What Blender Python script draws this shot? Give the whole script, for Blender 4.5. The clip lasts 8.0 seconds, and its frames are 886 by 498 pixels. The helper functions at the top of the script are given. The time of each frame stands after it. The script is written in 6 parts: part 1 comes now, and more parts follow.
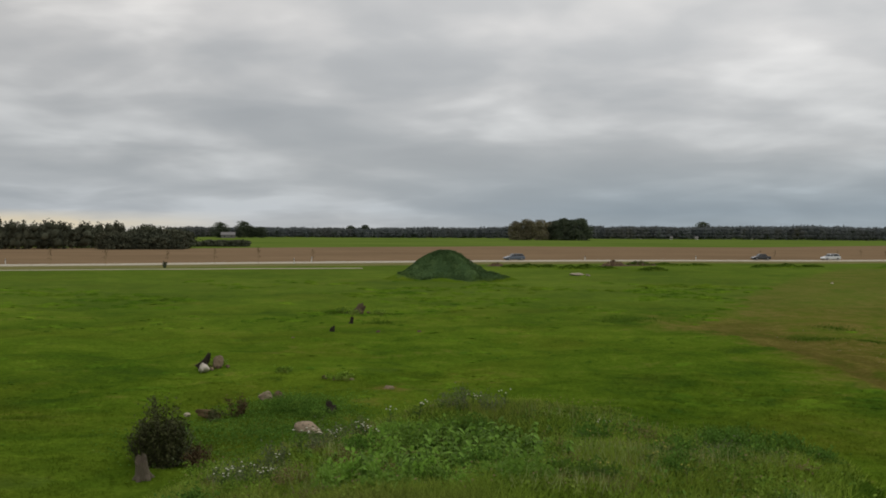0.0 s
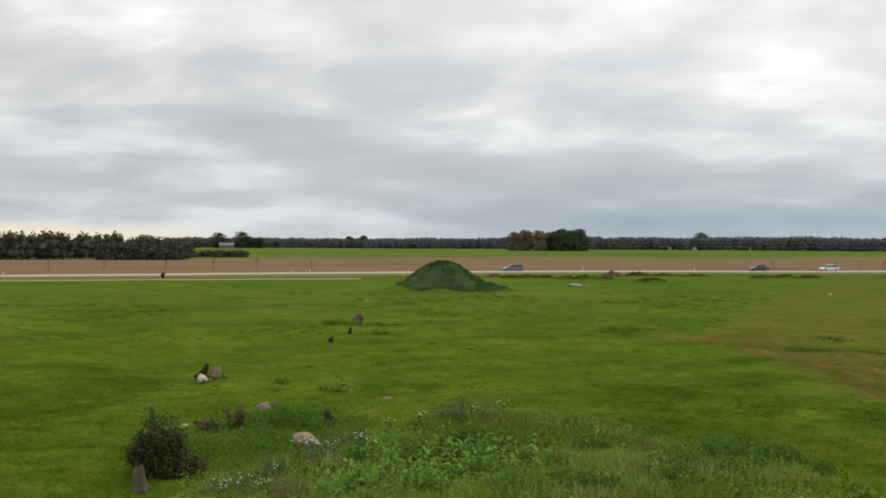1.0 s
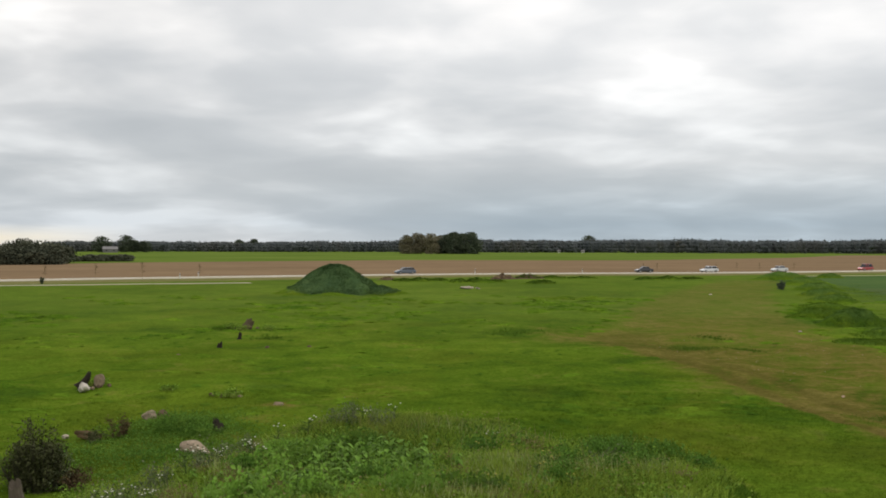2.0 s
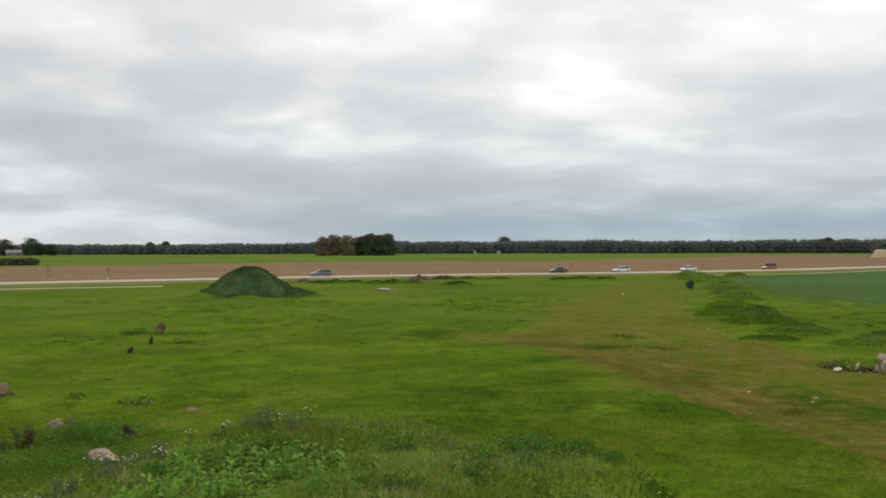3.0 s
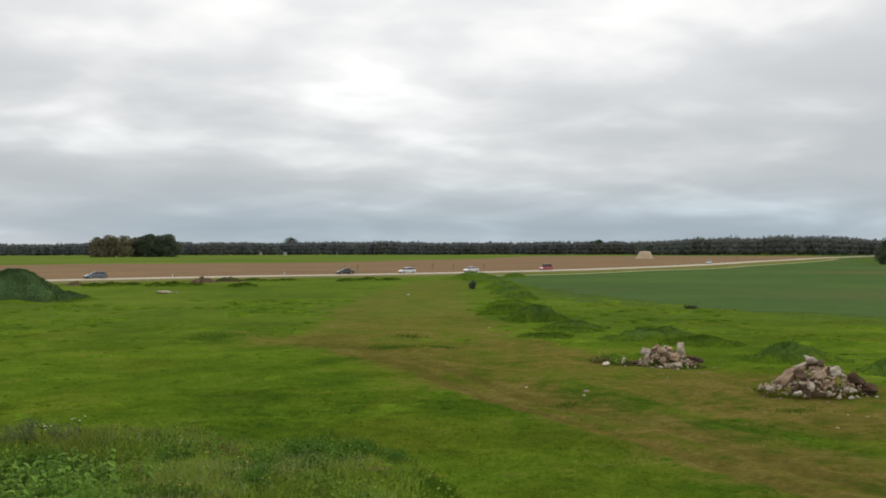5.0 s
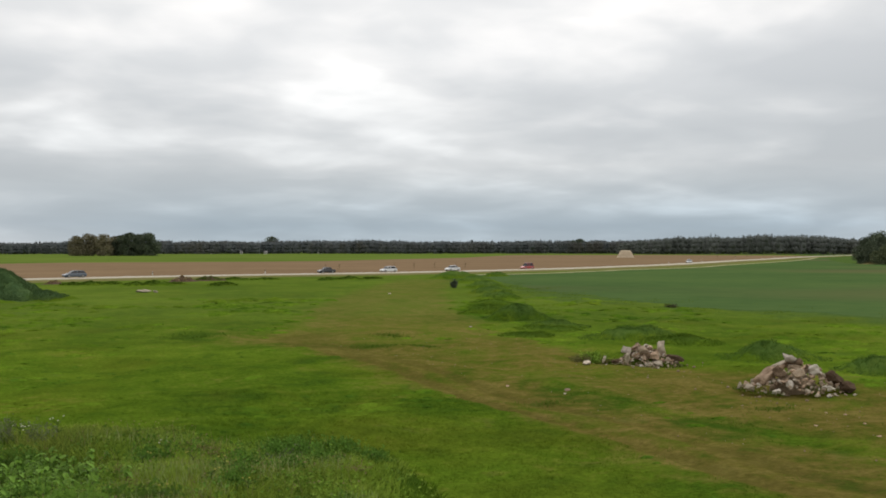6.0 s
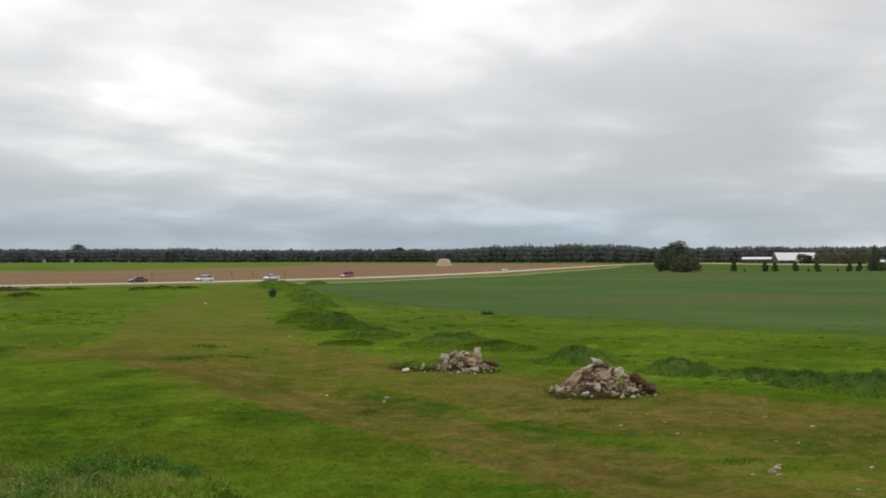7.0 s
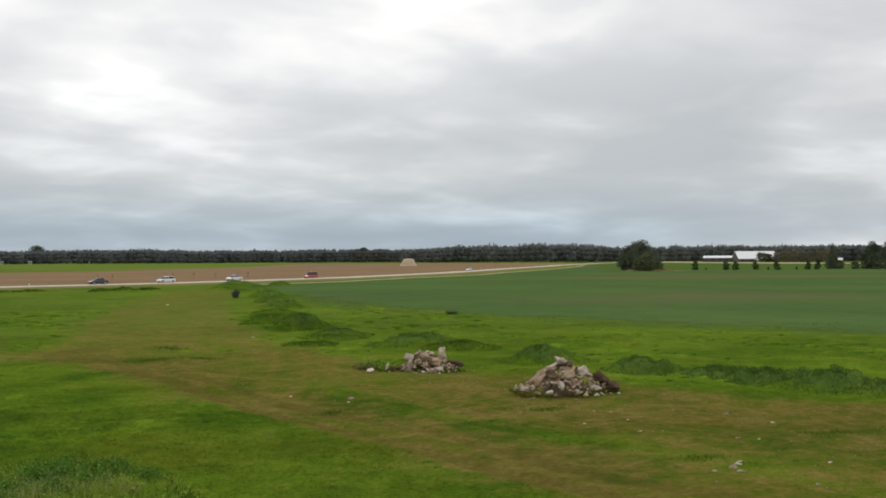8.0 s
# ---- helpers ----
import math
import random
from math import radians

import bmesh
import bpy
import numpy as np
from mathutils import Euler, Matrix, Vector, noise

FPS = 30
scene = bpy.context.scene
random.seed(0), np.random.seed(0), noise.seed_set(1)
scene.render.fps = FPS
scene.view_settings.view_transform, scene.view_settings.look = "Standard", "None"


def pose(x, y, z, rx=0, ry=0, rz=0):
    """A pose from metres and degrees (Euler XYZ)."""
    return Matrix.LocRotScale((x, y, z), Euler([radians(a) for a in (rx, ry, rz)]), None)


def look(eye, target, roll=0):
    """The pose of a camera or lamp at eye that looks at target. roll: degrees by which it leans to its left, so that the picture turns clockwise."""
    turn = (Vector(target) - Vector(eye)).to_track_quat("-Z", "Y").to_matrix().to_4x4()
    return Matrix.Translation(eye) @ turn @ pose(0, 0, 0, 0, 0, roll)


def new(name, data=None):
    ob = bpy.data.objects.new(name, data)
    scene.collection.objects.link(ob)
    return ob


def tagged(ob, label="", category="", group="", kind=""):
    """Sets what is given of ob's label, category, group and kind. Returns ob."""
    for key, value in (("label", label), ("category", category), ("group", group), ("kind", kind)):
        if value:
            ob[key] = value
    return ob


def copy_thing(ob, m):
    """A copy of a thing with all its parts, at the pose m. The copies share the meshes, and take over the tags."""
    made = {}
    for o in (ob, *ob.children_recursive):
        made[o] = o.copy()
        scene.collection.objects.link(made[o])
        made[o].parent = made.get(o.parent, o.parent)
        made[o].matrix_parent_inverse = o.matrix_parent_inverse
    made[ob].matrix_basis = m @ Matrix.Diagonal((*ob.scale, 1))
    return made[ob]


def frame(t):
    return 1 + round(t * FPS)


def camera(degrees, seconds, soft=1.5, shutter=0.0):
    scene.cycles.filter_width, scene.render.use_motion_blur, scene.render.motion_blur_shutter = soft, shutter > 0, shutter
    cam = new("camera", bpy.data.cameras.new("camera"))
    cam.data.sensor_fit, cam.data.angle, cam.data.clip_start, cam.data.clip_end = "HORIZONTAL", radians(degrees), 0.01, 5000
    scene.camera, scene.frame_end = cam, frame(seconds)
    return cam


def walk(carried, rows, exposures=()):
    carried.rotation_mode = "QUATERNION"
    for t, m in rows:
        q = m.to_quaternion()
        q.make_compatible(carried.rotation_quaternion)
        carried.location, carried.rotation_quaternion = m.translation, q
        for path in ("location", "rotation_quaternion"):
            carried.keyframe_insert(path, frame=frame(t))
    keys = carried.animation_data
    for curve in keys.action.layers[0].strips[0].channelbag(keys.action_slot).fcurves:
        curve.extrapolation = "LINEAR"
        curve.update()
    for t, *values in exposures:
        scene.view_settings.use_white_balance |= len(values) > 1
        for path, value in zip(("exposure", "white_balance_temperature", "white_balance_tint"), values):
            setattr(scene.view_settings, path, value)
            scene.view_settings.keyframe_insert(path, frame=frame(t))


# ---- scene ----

# ---------------------------------------------------------------- camera
RADIUS, EYE_Z = 0.18, 6.0


def aim(yaw, pitch, roll):
    """The camera is held at arm's length and turned about the body."""
    a = radians(yaw)
    spot = pose(-RADIUS * math.sin(a), RADIUS * (math.cos(a) - 1), EYE_Z, 0, 0, yaw)
    return spot @ pose(0, 0, 0, 90 + pitch, 0, 0) @ pose(0, 0, 0, 0, 0, roll)


cam = camera(49.47, 8.0, soft=1.8)
TURN = [
    (0.0, 0.000, -0.922, 0.284),
    (0.1, 0.000, -0.620, 0.290),
    (0.2, 0.010, -0.330, 0.300),
    (0.3, 0.015, -0.250, 0.310),
    (0.5, 0.018, -0.259, 0.315),
    (1.0, -0.088, -0.285, 0.315),
    (1.1, -1.400, -0.290, 0.310),
    (1.2, -3.700, -0.300, 0.290),
    (1.3, -5.500, -0.150, 0.260),
    (1.4, -6.150, -0.110, 0.250),
    (1.5, -6.242, -0.103, 0.240),
    (1.7, -6.350, -0.090, 0.220),
    (2.3, -6.550, -0.060, 0.100),
    (2.8, -6.750, -0.020, -0.050),
    (2.9, -9.200, 0.000, -0.100),
    (3.0, -11.451, 0.016, -0.131),
    (3.1, -13.000, 0.020, -0.120),
    (3.2, -13.750, 0.021, -0.110),
    (3.5, -13.893, 0.021, -0.094),
    (4.0, -13.465, -0.002, -0.001),
    (4.3, -13.550, 0.020, -0.050),
    (4.4, -13.900, 0.050, -0.100),
    (4.5, -14.982, 0.075, -0.120),
    (4.6, -17.100, 0.080, -0.120),
    (4.7, -20.000, 0.080, -0.100),
    (4.8, -22.080, 0.080, -0.080),
    (4.9, -23.500, 0.075, -0.070),
    (5.0, -24.089, 0.074, -0.063),
    (5.2, -24.950, 0.050, -0.050),
    (5.8, -25.150, 0.020, -0.030),
    (6.3, -25.250, 0.000, -0.020),
    (6.5, -25.411, -0.007, -0.013),
    (6.6, -26.700, 0.020, -0.010),
    (6.7, -28.800, 0.045, -0.010),
    (6.8, -31.780, 0.070, -0.010),
    (6.9, -34.500, 0.200, -0.012),
    (7.0, -35.872, 0.517, -0.014),
    (7.1, -36.900, 0.500, -0.050),
    (7.3, -37.900, 0.430, -0.120),
    (7.5, -37.996, 0.408, -0.149),
    (8.0, -38.000, 0.504, -0.248),
]
walk(cam, [(t, aim(yaw, pitch, roll)) for t, yaw, pitch, roll in TURN],
     exposures=[(0.0, -0.50), (0.1, -0.43), (0.2, -0.32), (0.5, -0.13), (1.0, -0.06), (1.5, -0.02), (3.0, -0.02), (8.0, -0.02)])

# ---------------------------------------------------------------- sky and sun
SUN_AZ, SUN_EL = 24.0, 42.0
world = bpy.data.worlds.new("overcast_sky")
scene.world = world
world.use_nodes = True


class Nodes:
    """Short hand for building a node tree."""

    def __init__(self, tree):
        self.tree = tree
        tree.nodes.clear()

    def add(self, kind, _props=None, **sockets):
        n = self.tree.nodes.new(kind)
        for k, v in (_props or {}).items():
            setattr(n, k, v)
        for k, v in sockets.items():
            self.put(n, k, v)
        return n

    def put(self, n, key, v):
        sock = n.inputs[int(key[1:])] if key[0] == "i" and key[1:].isdigit() else n.inputs[key.replace("_", " ")]
        if isinstance(v, bpy.types.NodeSocket):
            self.tree.links.new(v, sock)
        else:
            sock.default_value = v

    def noise(self, vector, scale, detail=4.0, rough=0.55, distort=0.0):
        n = self.add("ShaderNodeTexNoise", Scale=scale, Detail=detail, Roughness=rough, Distortion=distort)
        if vector is not None:
            self.put(n, "Vector", vector)
        return n.outputs["Fac"]

    def math(self, op, a, b=0.0, c=0.0, clamp=False):
        return self.add("ShaderNodeMath", {"operation": op, "use_clamp": clamp}, i0=a, i1=b, i2=c).outputs[0]

    def remap(self, v, a, b, c=0.0, d=1.0):
        return self.add("ShaderNodeMapRange", None, Value=v, From_Min=a, From_Max=b, To_Min=c, To_Max=d).outputs[0]

    def mix(self, f, a, b, blend="MIX"):
        n = self.add("ShaderNodeMix", {"data_type": "RGBA", "blend_type": blend})
        self.put(n, "i0", f)
        self.put(n, "i6", a if isinstance(a, bpy.types.NodeSocket) else (*a, 1))
        self.put(n, "i7", b if isinstance(b, bpy.types.NodeSocket) else (*b, 1))
        return n.outputs[2]

    def ramp(self, f, stops):
        n = self.add("ShaderNodeValToRGB", None, Fac=f)
        e = n.color_ramp.elements
        while len(e) < len(stops):
            e.new(0.5)
        for s, (p, c) in zip(e, stops):
            s.position, s.color = p, (*c, 1)
        return n.outputs["Color"]


w = Nodes(world.node_tree)
way = w.add("ShaderNodeTexCoord").outputs["Generated"]
xyz = w.add("ShaderNodeSeparateXYZ", None, Vector=way)
up = w.math("MAXIMUM", xyz.outputs["Z"], 0.0)
# the cloud layer is a flat sheet seen from below
depth = w.math("ADD", up, 0.17)
sheet = w.add("ShaderNodeCombineXYZ", None, X=w.math("DIVIDE", xyz.outputs["X"], depth),
              Y=w.math("DIVIDE", xyz.outputs["Y"], depth), Z=3.7).outputs[0]
big = w.noise(sheet, 0.66, 2.0, 0.45, 0.2)
mid = w.noise(sheet, 1.9, 3.0, 0.46, 0.3)
fine = w.noise(sheet, 6.0, 4.0, 0.55, 0.2)
thick = w.math("ADD", w.math("MULTIPLY", big, 0.56), w.math("ADD", w.math("MULTIPLY", mid, 0.38), w.math("MULTIPLY", fine, 0.06)))
thin = w.remap(thick, 0.385, 0.615)
# brighter round the hidden sun
sun_way = Vector((math.sin(radians(SUN_AZ)) * math.cos(radians(SUN_EL)), math.cos(radians(SUN_AZ)) * math.cos(radians(SUN_EL)), math.sin(radians(SUN_EL))))
near_sun = w.add("ShaderNodeVectorMath", {"operation": "DOT_PRODUCT"}, i0=way, i1=sun_way).outputs["Value"]
glow = w.remap(near_sun, 0.62, 0.92, -0.04, 0.34)
height = w.ramp(w.math("MULTIPLY", up, 2.0), [
    (0.0, (0.62, 0.655, 0.685)), (0.05, (0.53, 0.585, 0.64)), (0.14, (0.545, 0.578, 0.608)), (0.28, (0.594, 0.614, 0.628)),
    (0.48, (0.735, 0.738, 0.732)), (1.0, (0.89, 0.89, 0.885))])
gaps = w.ramp(thin, [(0.0, (0.806, 0.812, 0.826)), (0.35, (0.945, 0.940, 0.942)), (0.62, (1.193, 1.160, 1.139)), (1.0, (1.775, 1.710, 1.652))])
cloud = w.mix(w.remap(up, 0.0, 0.22, 0.42, 1.0), height, gaps, "MULTIPLY")
# a darker bank of rain cloud low ahead
bank_way = Vector((math.sin(radians(28)), math.cos(radians(28)), 0.04)).normalized()
ahead = w.add("ShaderNodeVectorMath", {"operation": "DOT_PRODUCT"}, i0=way, i1=bank_way).outputs["Value"]
bank = w.math("MULTIPLY", w.remap(ahead, 0.83, 0.96), w.remap(up, 0.022, 0.085, 1.0, 0.0))
glow = w.math("MULTIPLY", glow, w.remap(up, 0.02, 0.2))
lit = w.math("SUBTRACT", w.math("ADD", glow, 1.0), w.math("MULTIPLY", bank, 0.26))
cloud = w.mix(1.0, cloud, w.add("ShaderNodeCombineColor", None, Red=w.math("SUBTRACT", lit, w.math("MULTIPLY", bank, 0.11)), Green=lit, Blue=w.math("ADD", lit, w.math("MULTIPLY", bank, 0.08))).outputs[0], "MULTIPLY")
blue = w.add("ShaderNodeTexSky", {"sky_type": "NISHITA", "sun_disc": False, "sun_elevation": radians(SUN_EL), "sun_rotation": radians(SUN_AZ)})
clear = w.mix(1.0, blue.outputs[0], (0.1, 0.1, 0.1), "MULTIPLY")
sky = w.mix(0.93, clear, cloud)
# a clear strip under the cloud on the horizon, pale yellow
strip_way = Vector((math.sin(radians(-42)), math.cos(radians(-42)), 0.0))
strip = w.remap(w.add("ShaderNodeVectorMath", {"operation": "DOT_PRODUCT"}, i0=way, i1=strip_way).outputs["Value"], 0.86, 0.95)
strip = w.math("MULTIPLY", strip, w.remap(up, 0.010, 0.022, 1.0, 0.0))
sky = w.mix(w.math("MULTIPLY", strip, w.remap(mid, 0.35, 0.55, 0.5, 1.0)), sky, (1.0, 0.87, 0.62))
back = w.add("ShaderNodeBackground", None, Color=sky, Strength=1.0)
w.tree.links.new(back.outputs[0], w.add("ShaderNodeOutputWorld").inputs[0])

sun = new("sun", bpy.data.lights.new("sun", "SUN"))
sun.data.energy, sun.data.angle, sun.data.color = 0.6, radians(25), (1.0, 0.96, 0.9)
sun.matrix_world = look((0, 0, 50), (-50 * math.sin(radians(SUN_AZ)), -50 * math.cos(radians(SUN_AZ)), 50 - 50 * math.tan(radians(SUN_EL))))


# ---------------------------------------------------------------- materials
def material(name, stops, scale=1.0, rough=0.85, bump=0.3, bump_scale=None, fine=6.0, island=0.0, thing=0.0, tint=None, spec=0.3, stretch=(1, 1, 1), translucent=0.0):
    """Colour from two scales of noise through a ramp, with relief. island and thing: how far single pieces differ in brightness."""
    m = bpy.data.materials.new(name)
    m.use_nodes = True
    n = Nodes(m.node_tree)
    place = n.add("ShaderNodeTexCoord").outputs["Object"]
    place = n.add("ShaderNodeMapping", None, Vector=place, Scale=stretch).outputs[0]
    a = n.noise(place, scale, 5.0, 0.6)
    b = n.noise(place, scale * fine, 4.0, 0.65)
    f = n.math("ADD", n.math("MULTIPLY", a, 0.6), n.math("MULTIPLY", b, 0.4))
    f = n.remap(f, 0.3, 0.7)
    colour = n.ramp(f, [(i / max(1, len(stops) - 1), c) for i, c in enumerate(stops)])
    if tint:
        c = n.remap(n.noise(place, scale * 0.31, 2.0), 0.5, 0.7)
        colour = n.mix(n.math("MULTIPLY", c, tint[3]), colour, tint[:3])
    for share, out in ((island, "island"), (thing, "thing")):
        if share:
            r = n.add("ShaderNodeNewGeometry").outputs["Random Per Island"] if out == "island" else n.add("ShaderNodeObjectInfo").outputs["Random"]
            v = n.remap(r, 0, 1, 1 - share, 1 + share)
            grey = n.add("ShaderNodeCombineColor", None, Red=v, Green=v, Blue=v).outputs[0]
            colour = n.mix(1.0, colour, grey, "MULTIPLY")
    p = n.add("ShaderNodeBsdfPrincipled", None, Base_Color=colour, Roughness=rough)
    p.inputs["Specular IOR Level"].default_value = spec
    if bump:
        h = n.noise(place, bump_scale or scale * fine, 6.0, 0.7)
        p_n = n.add("ShaderNodeBump", None, Height=h, Strength=bump, Distance=0.05)
        n.tree.links.new(p_n.outputs[0], p.inputs["Normal"])
    out = p.outputs[0]
    if translucent:
        t = n.add("ShaderNodeBsdfTranslucent", None, Color=colour)
        out = n.add("ShaderNodeMixShader", None, i0=translucent, i1=out, i2=t.outputs[0]).outputs[0]
    n.tree.links.new(out, n.add("ShaderNodeOutputMaterial").inputs[0])
    return m


def plain(name, colour, rough=0.5, metal=0.0, spec=0.5, coat=0.0):
    m = bpy.data.materials.new(name)
    m.use_nodes = True
    n = Nodes(m.node_tree)
    place = n.add("ShaderNodeTexCoord").outputs["Object"]
    v = n.remap(n.noise(place, 6.0, 4.0), 0.3, 0.7, 0.85, 1.1)
    grey = n.add("ShaderNodeCombineColor", None, Red=v, Green=v, Blue=v).outputs[0]
    p = n.add("ShaderNodeBsdfPrincipled", None, Base_Color=n.mix(1.0, colour, grey, "MULTIPLY"), Roughness=rough, Metallic=metal)
    p.inputs["Specular IOR Level"].default_value = spec
    p.inputs["Coat Weight"].default_value = coat
    n.tree.links.new(p.outputs[0], n.add("ShaderNodeOutputMaterial").inputs[0])
    return m


def turf(n, place):
    """The pasture's colour at a place: several greens in drifts, thin brownish places, dark weeds. Returns colour and the small noises."""
    flat = n.add("ShaderNodeMapping", None, Vector=place, Scale=(1, 1, 0.05)).outputs[0]
    large = n.noise(flat, 0.05, 3.0, 0.55, 0.6)
    mid_ = n.noise(flat, 0.2, 4.0, 0.6, 0.6)
    small = n.noise(flat, 1.1, 5.0, 0.62, 0.3)
    f = n.math("ADD", n.math("MULTIPLY", large, 0.40), n.math("MULTIPLY", mid_, 0.38))
    f = n.math("ADD", f, n.math("MULTIPLY", small, 0.22))
    grass = n.ramp(n.remap(f, 0.39, 0.61), [(0.0, (0.045, 0.090, 0.009)), (0.35, (0.072, 0.126, 0.010)), (0.65, (0.097, 0.160, 0.013)), (1.0, (0.131, 0.196, 0.017))])
    thin_ = n.remap(n.noise(flat, 0.11, 5.0, 0.62, 0.8), 0.48, 0.68)
    grass = n.mix(n.math("MULTIPLY", thin_, 0.30), grass, (0.122, 0.112, 0.014))
    weed = n.remap(n.noise(flat, 0.42, 5.0, 0.65, 0.7), 0.56, 0.72)
    grass = n.mix(n.math("MULTIPLY", weed, 0.55), grass, (0.038, 0.074, 0.011))
    fresh = n.remap(n.noise(flat, 0.24, 4.0, 0.6, 0.8), 0.54, 0.70)
    grass = n.mix(n.math("MULTIPLY", fresh, 0.62), grass, (0.128, 0.195, 0.016))
    tiny = n.remap(n.noise(flat, 5.5, 4.0, 0.7), 0.3, 0.7, 0.68, 1.34)
    grass = n.mix(1.0, grass, n.add("ShaderNodeCombineColor", None, Red=tiny, Green=tiny, Blue=tiny).outputs[0], "MULTIPLY")
    return grass, flat, mid_, small, f


def meadow_material():
    """Rough pasture, with worn earth where the vertices' 'earth' value says that wheels have run."""
    m = bpy.data.materials.new("pasture")
    m.use_nodes = True
    n = Nodes(m.node_tree)
    place = n.add("ShaderNodeTexCoord").outputs["Object"]
    grass, flat, mid_, small, f = turf(n, place)
    zone = n.add("ShaderNodeAttribute", {"attribute_name": "zone"})
    sep = n.add("ShaderNodeSeparateXYZ", None, Vector=zone.outputs["Vector"])
    earth, lush, far = sep.outputs[0], sep.outputs[1], sep.outputs[2]
    grass = n.mix(lush, grass, n.ramp(n.remap(f, 0.38, 0.62), [(0, (0.044, 0.082, 0.012)), (0.5, (0.084, 0.132, 0.016)), (1, (0.150, 0.204, 0.026))]))
    soil = n.ramp(n.remap(n.math("ADD", n.math("MULTIPLY", small, 0.55), n.math("MULTIPLY", mid_, 0.45)), 0.38, 0.62),
                  [(0, (0.094, 0.078, 0.019)), (0.45, (0.140, 0.104, 0.028)), (1, (0.194, 0.139, 0.046))])
    soil = n.mix(n.math("MULTIPLY", n.remap(earth, 0.84, 1.0), 0.42), soil, (0.086, 0.062, 0.020))
    e = n.remap(n.math("ADD", earth, n.math("MULTIPLY", n.math("SUBTRACT", n.math("ADD", n.math("MULTIPLY", mid_, 0.5), n.math("MULTIPLY", small, 0.5)), 0.5), 3.3)), 0.16, 0.92)
    crumbs = n.remap(n.noise(flat, 4.0, 5.0, 0.72), 0.3, 0.7, 0.66, 1.36)
    soil = n.mix(1.0, soil, n.add("ShaderNodeCombineColor", None, Red=crumbs, Green=crumbs, Blue=crumbs).outputs[0], "MULTIPLY")
    colour = n.mix(n.math("MULTIPLY", e, 0.78), grass, soil)
    colour = n.mix(far, colour, n.ramp(n.remap(n.noise(flat, 0.012, 3.0), 0.35, 0.65), [(0, (0.100, 0.152, 0.027)), (1, (0.138, 0.190, 0.037))]))
    sown = n.add("ShaderNodeAttribute", {"attribute_name": "sown"}).outputs["Fac"]
    sown = n.remap(n.math("ADD", sown, n.math("MULTIPLY", n.math("SUBTRACT", n.noise(flat, 0.16, 4.0, 0.6), 0.5), 2.6)), 0.35, 1.0)
    colour = n.mix(sown, colour, n.ramp(n.remap(small, 0.35, 0.65), [(0, (0.060, 0.108, 0.027)), (1, (0.092, 0.142, 0.034))]))
    rank = n.remap(n.math("ADD", zone.outputs["Alpha"], n.math("MULTIPLY", n.math("SUBTRACT", small, 0.5), 1.6)), 0.25, 0.85)
    colour = n.mix(rank, colour, n.ramp(n.remap(small, 0.35, 0.65), [(0, (0.034, 0.074, 0.011)), (1, (0.064, 0.120, 0.016))]))
    p = n.add("ShaderNodeBsdfPrincipled", None, Base_Color=colour, Roughness=0.95)
    p.inputs["Specular IOR Level"].default_value = 0.0
    h = n.math("ADD", n.math("MULTIPLY", small, 0.7), n.math("MULTIPLY", n.noise(flat, 5.0, 5.0, 0.7), 0.4))
    b = n.add("ShaderNodeBump", None, Height=h, Strength=0.8, Distance=0.35)
    n.tree.links.new(b.outputs[0], p.inputs["Normal"])
    n.tree.links.new(p.outputs[0], n.add("ShaderNodeOutputMaterial").inputs[0])
    return m


def blade_material(name, gain=(1, 1, 1), spread=0.3, thin_leaf=0.5):
    """Blades of the same turf that they stand in, each a little lighter or darker."""
    m = bpy.data.materials.new(name)
    m.use_nodes = True
    n = Nodes(m.node_tree)
    grass = turf(n, n.add("ShaderNodeTexCoord").outputs["Object"])[0]
    v = n.remap(n.add("ShaderNodeNewGeometry").outputs["Random Per Island"], 0, 1, 1 - spread, 1 + spread)
    grey = n.add("ShaderNodeCombineColor", None, Red=v, Green=v, Blue=v).outputs[0]
    colour = n.mix(1.0, n.mix(1.0, grass, grey, "MULTIPLY"), gain, "MULTIPLY")
    p = n.add("ShaderNodeBsdfPrincipled", None, Base_Color=colour, Roughness=0.85)
    p.inputs["Specular IOR Level"].default_value = 0.0
    t = n.add("ShaderNodeBsdfTranslucent", None, Color=colour)
    out = n.add("ShaderNodeMixShader", None, i0=thin_leaf, i1=p.outputs[0], i2=t.outputs[0])
    n.tree.links.new(out.outputs[0], n.add("ShaderNodeOutputMaterial").inputs[0])
    return m


PASTURE = meadow_material()
BLADE = blade_material("grass_blades", (1.12, 1.1, 1.0), 0.16)
MOUND_BLADE = material("mound_grass_blades", [(0.136, 0.228, 0.029), (0.228, 0.328, 0.039), (0.338, 0.407, 0.078)], 0.9, 0.8, 0, island=0.4, tint=(0.19, 0.165, 0.055, 0.6), translucent=0.35, spec=0.03)
DARK_BLADE = material("rank_grass_blades", [(0.056, 0.115, 0.022), (0.088, 0.156, 0.028), (0.129, 0.196, 0.032)], 0.5, 0.85, 0, island=0.1, translucent=0.3, spec=0.03)
# extra blue in these greens paints the haze over the tall mound
FAR_BLADE = material("hazed_mound_blades", [(0.058, 0.106, 0.044), (0.084, 0.142, 0.053), (0.116, 0.178, 0.061)], 0.35, 0.85, 0, island=0.08, translucent=0.3, spec=0.03)
BERM_BLADE = material("berm_grass_blades", [(0.050, 0.105, 0.013), (0.085, 0.148, 0.015), (0.126, 0.189, 0.022)], 0.4, 0.85, 0, island=0.1, translucent=0.3, spec=0.03)


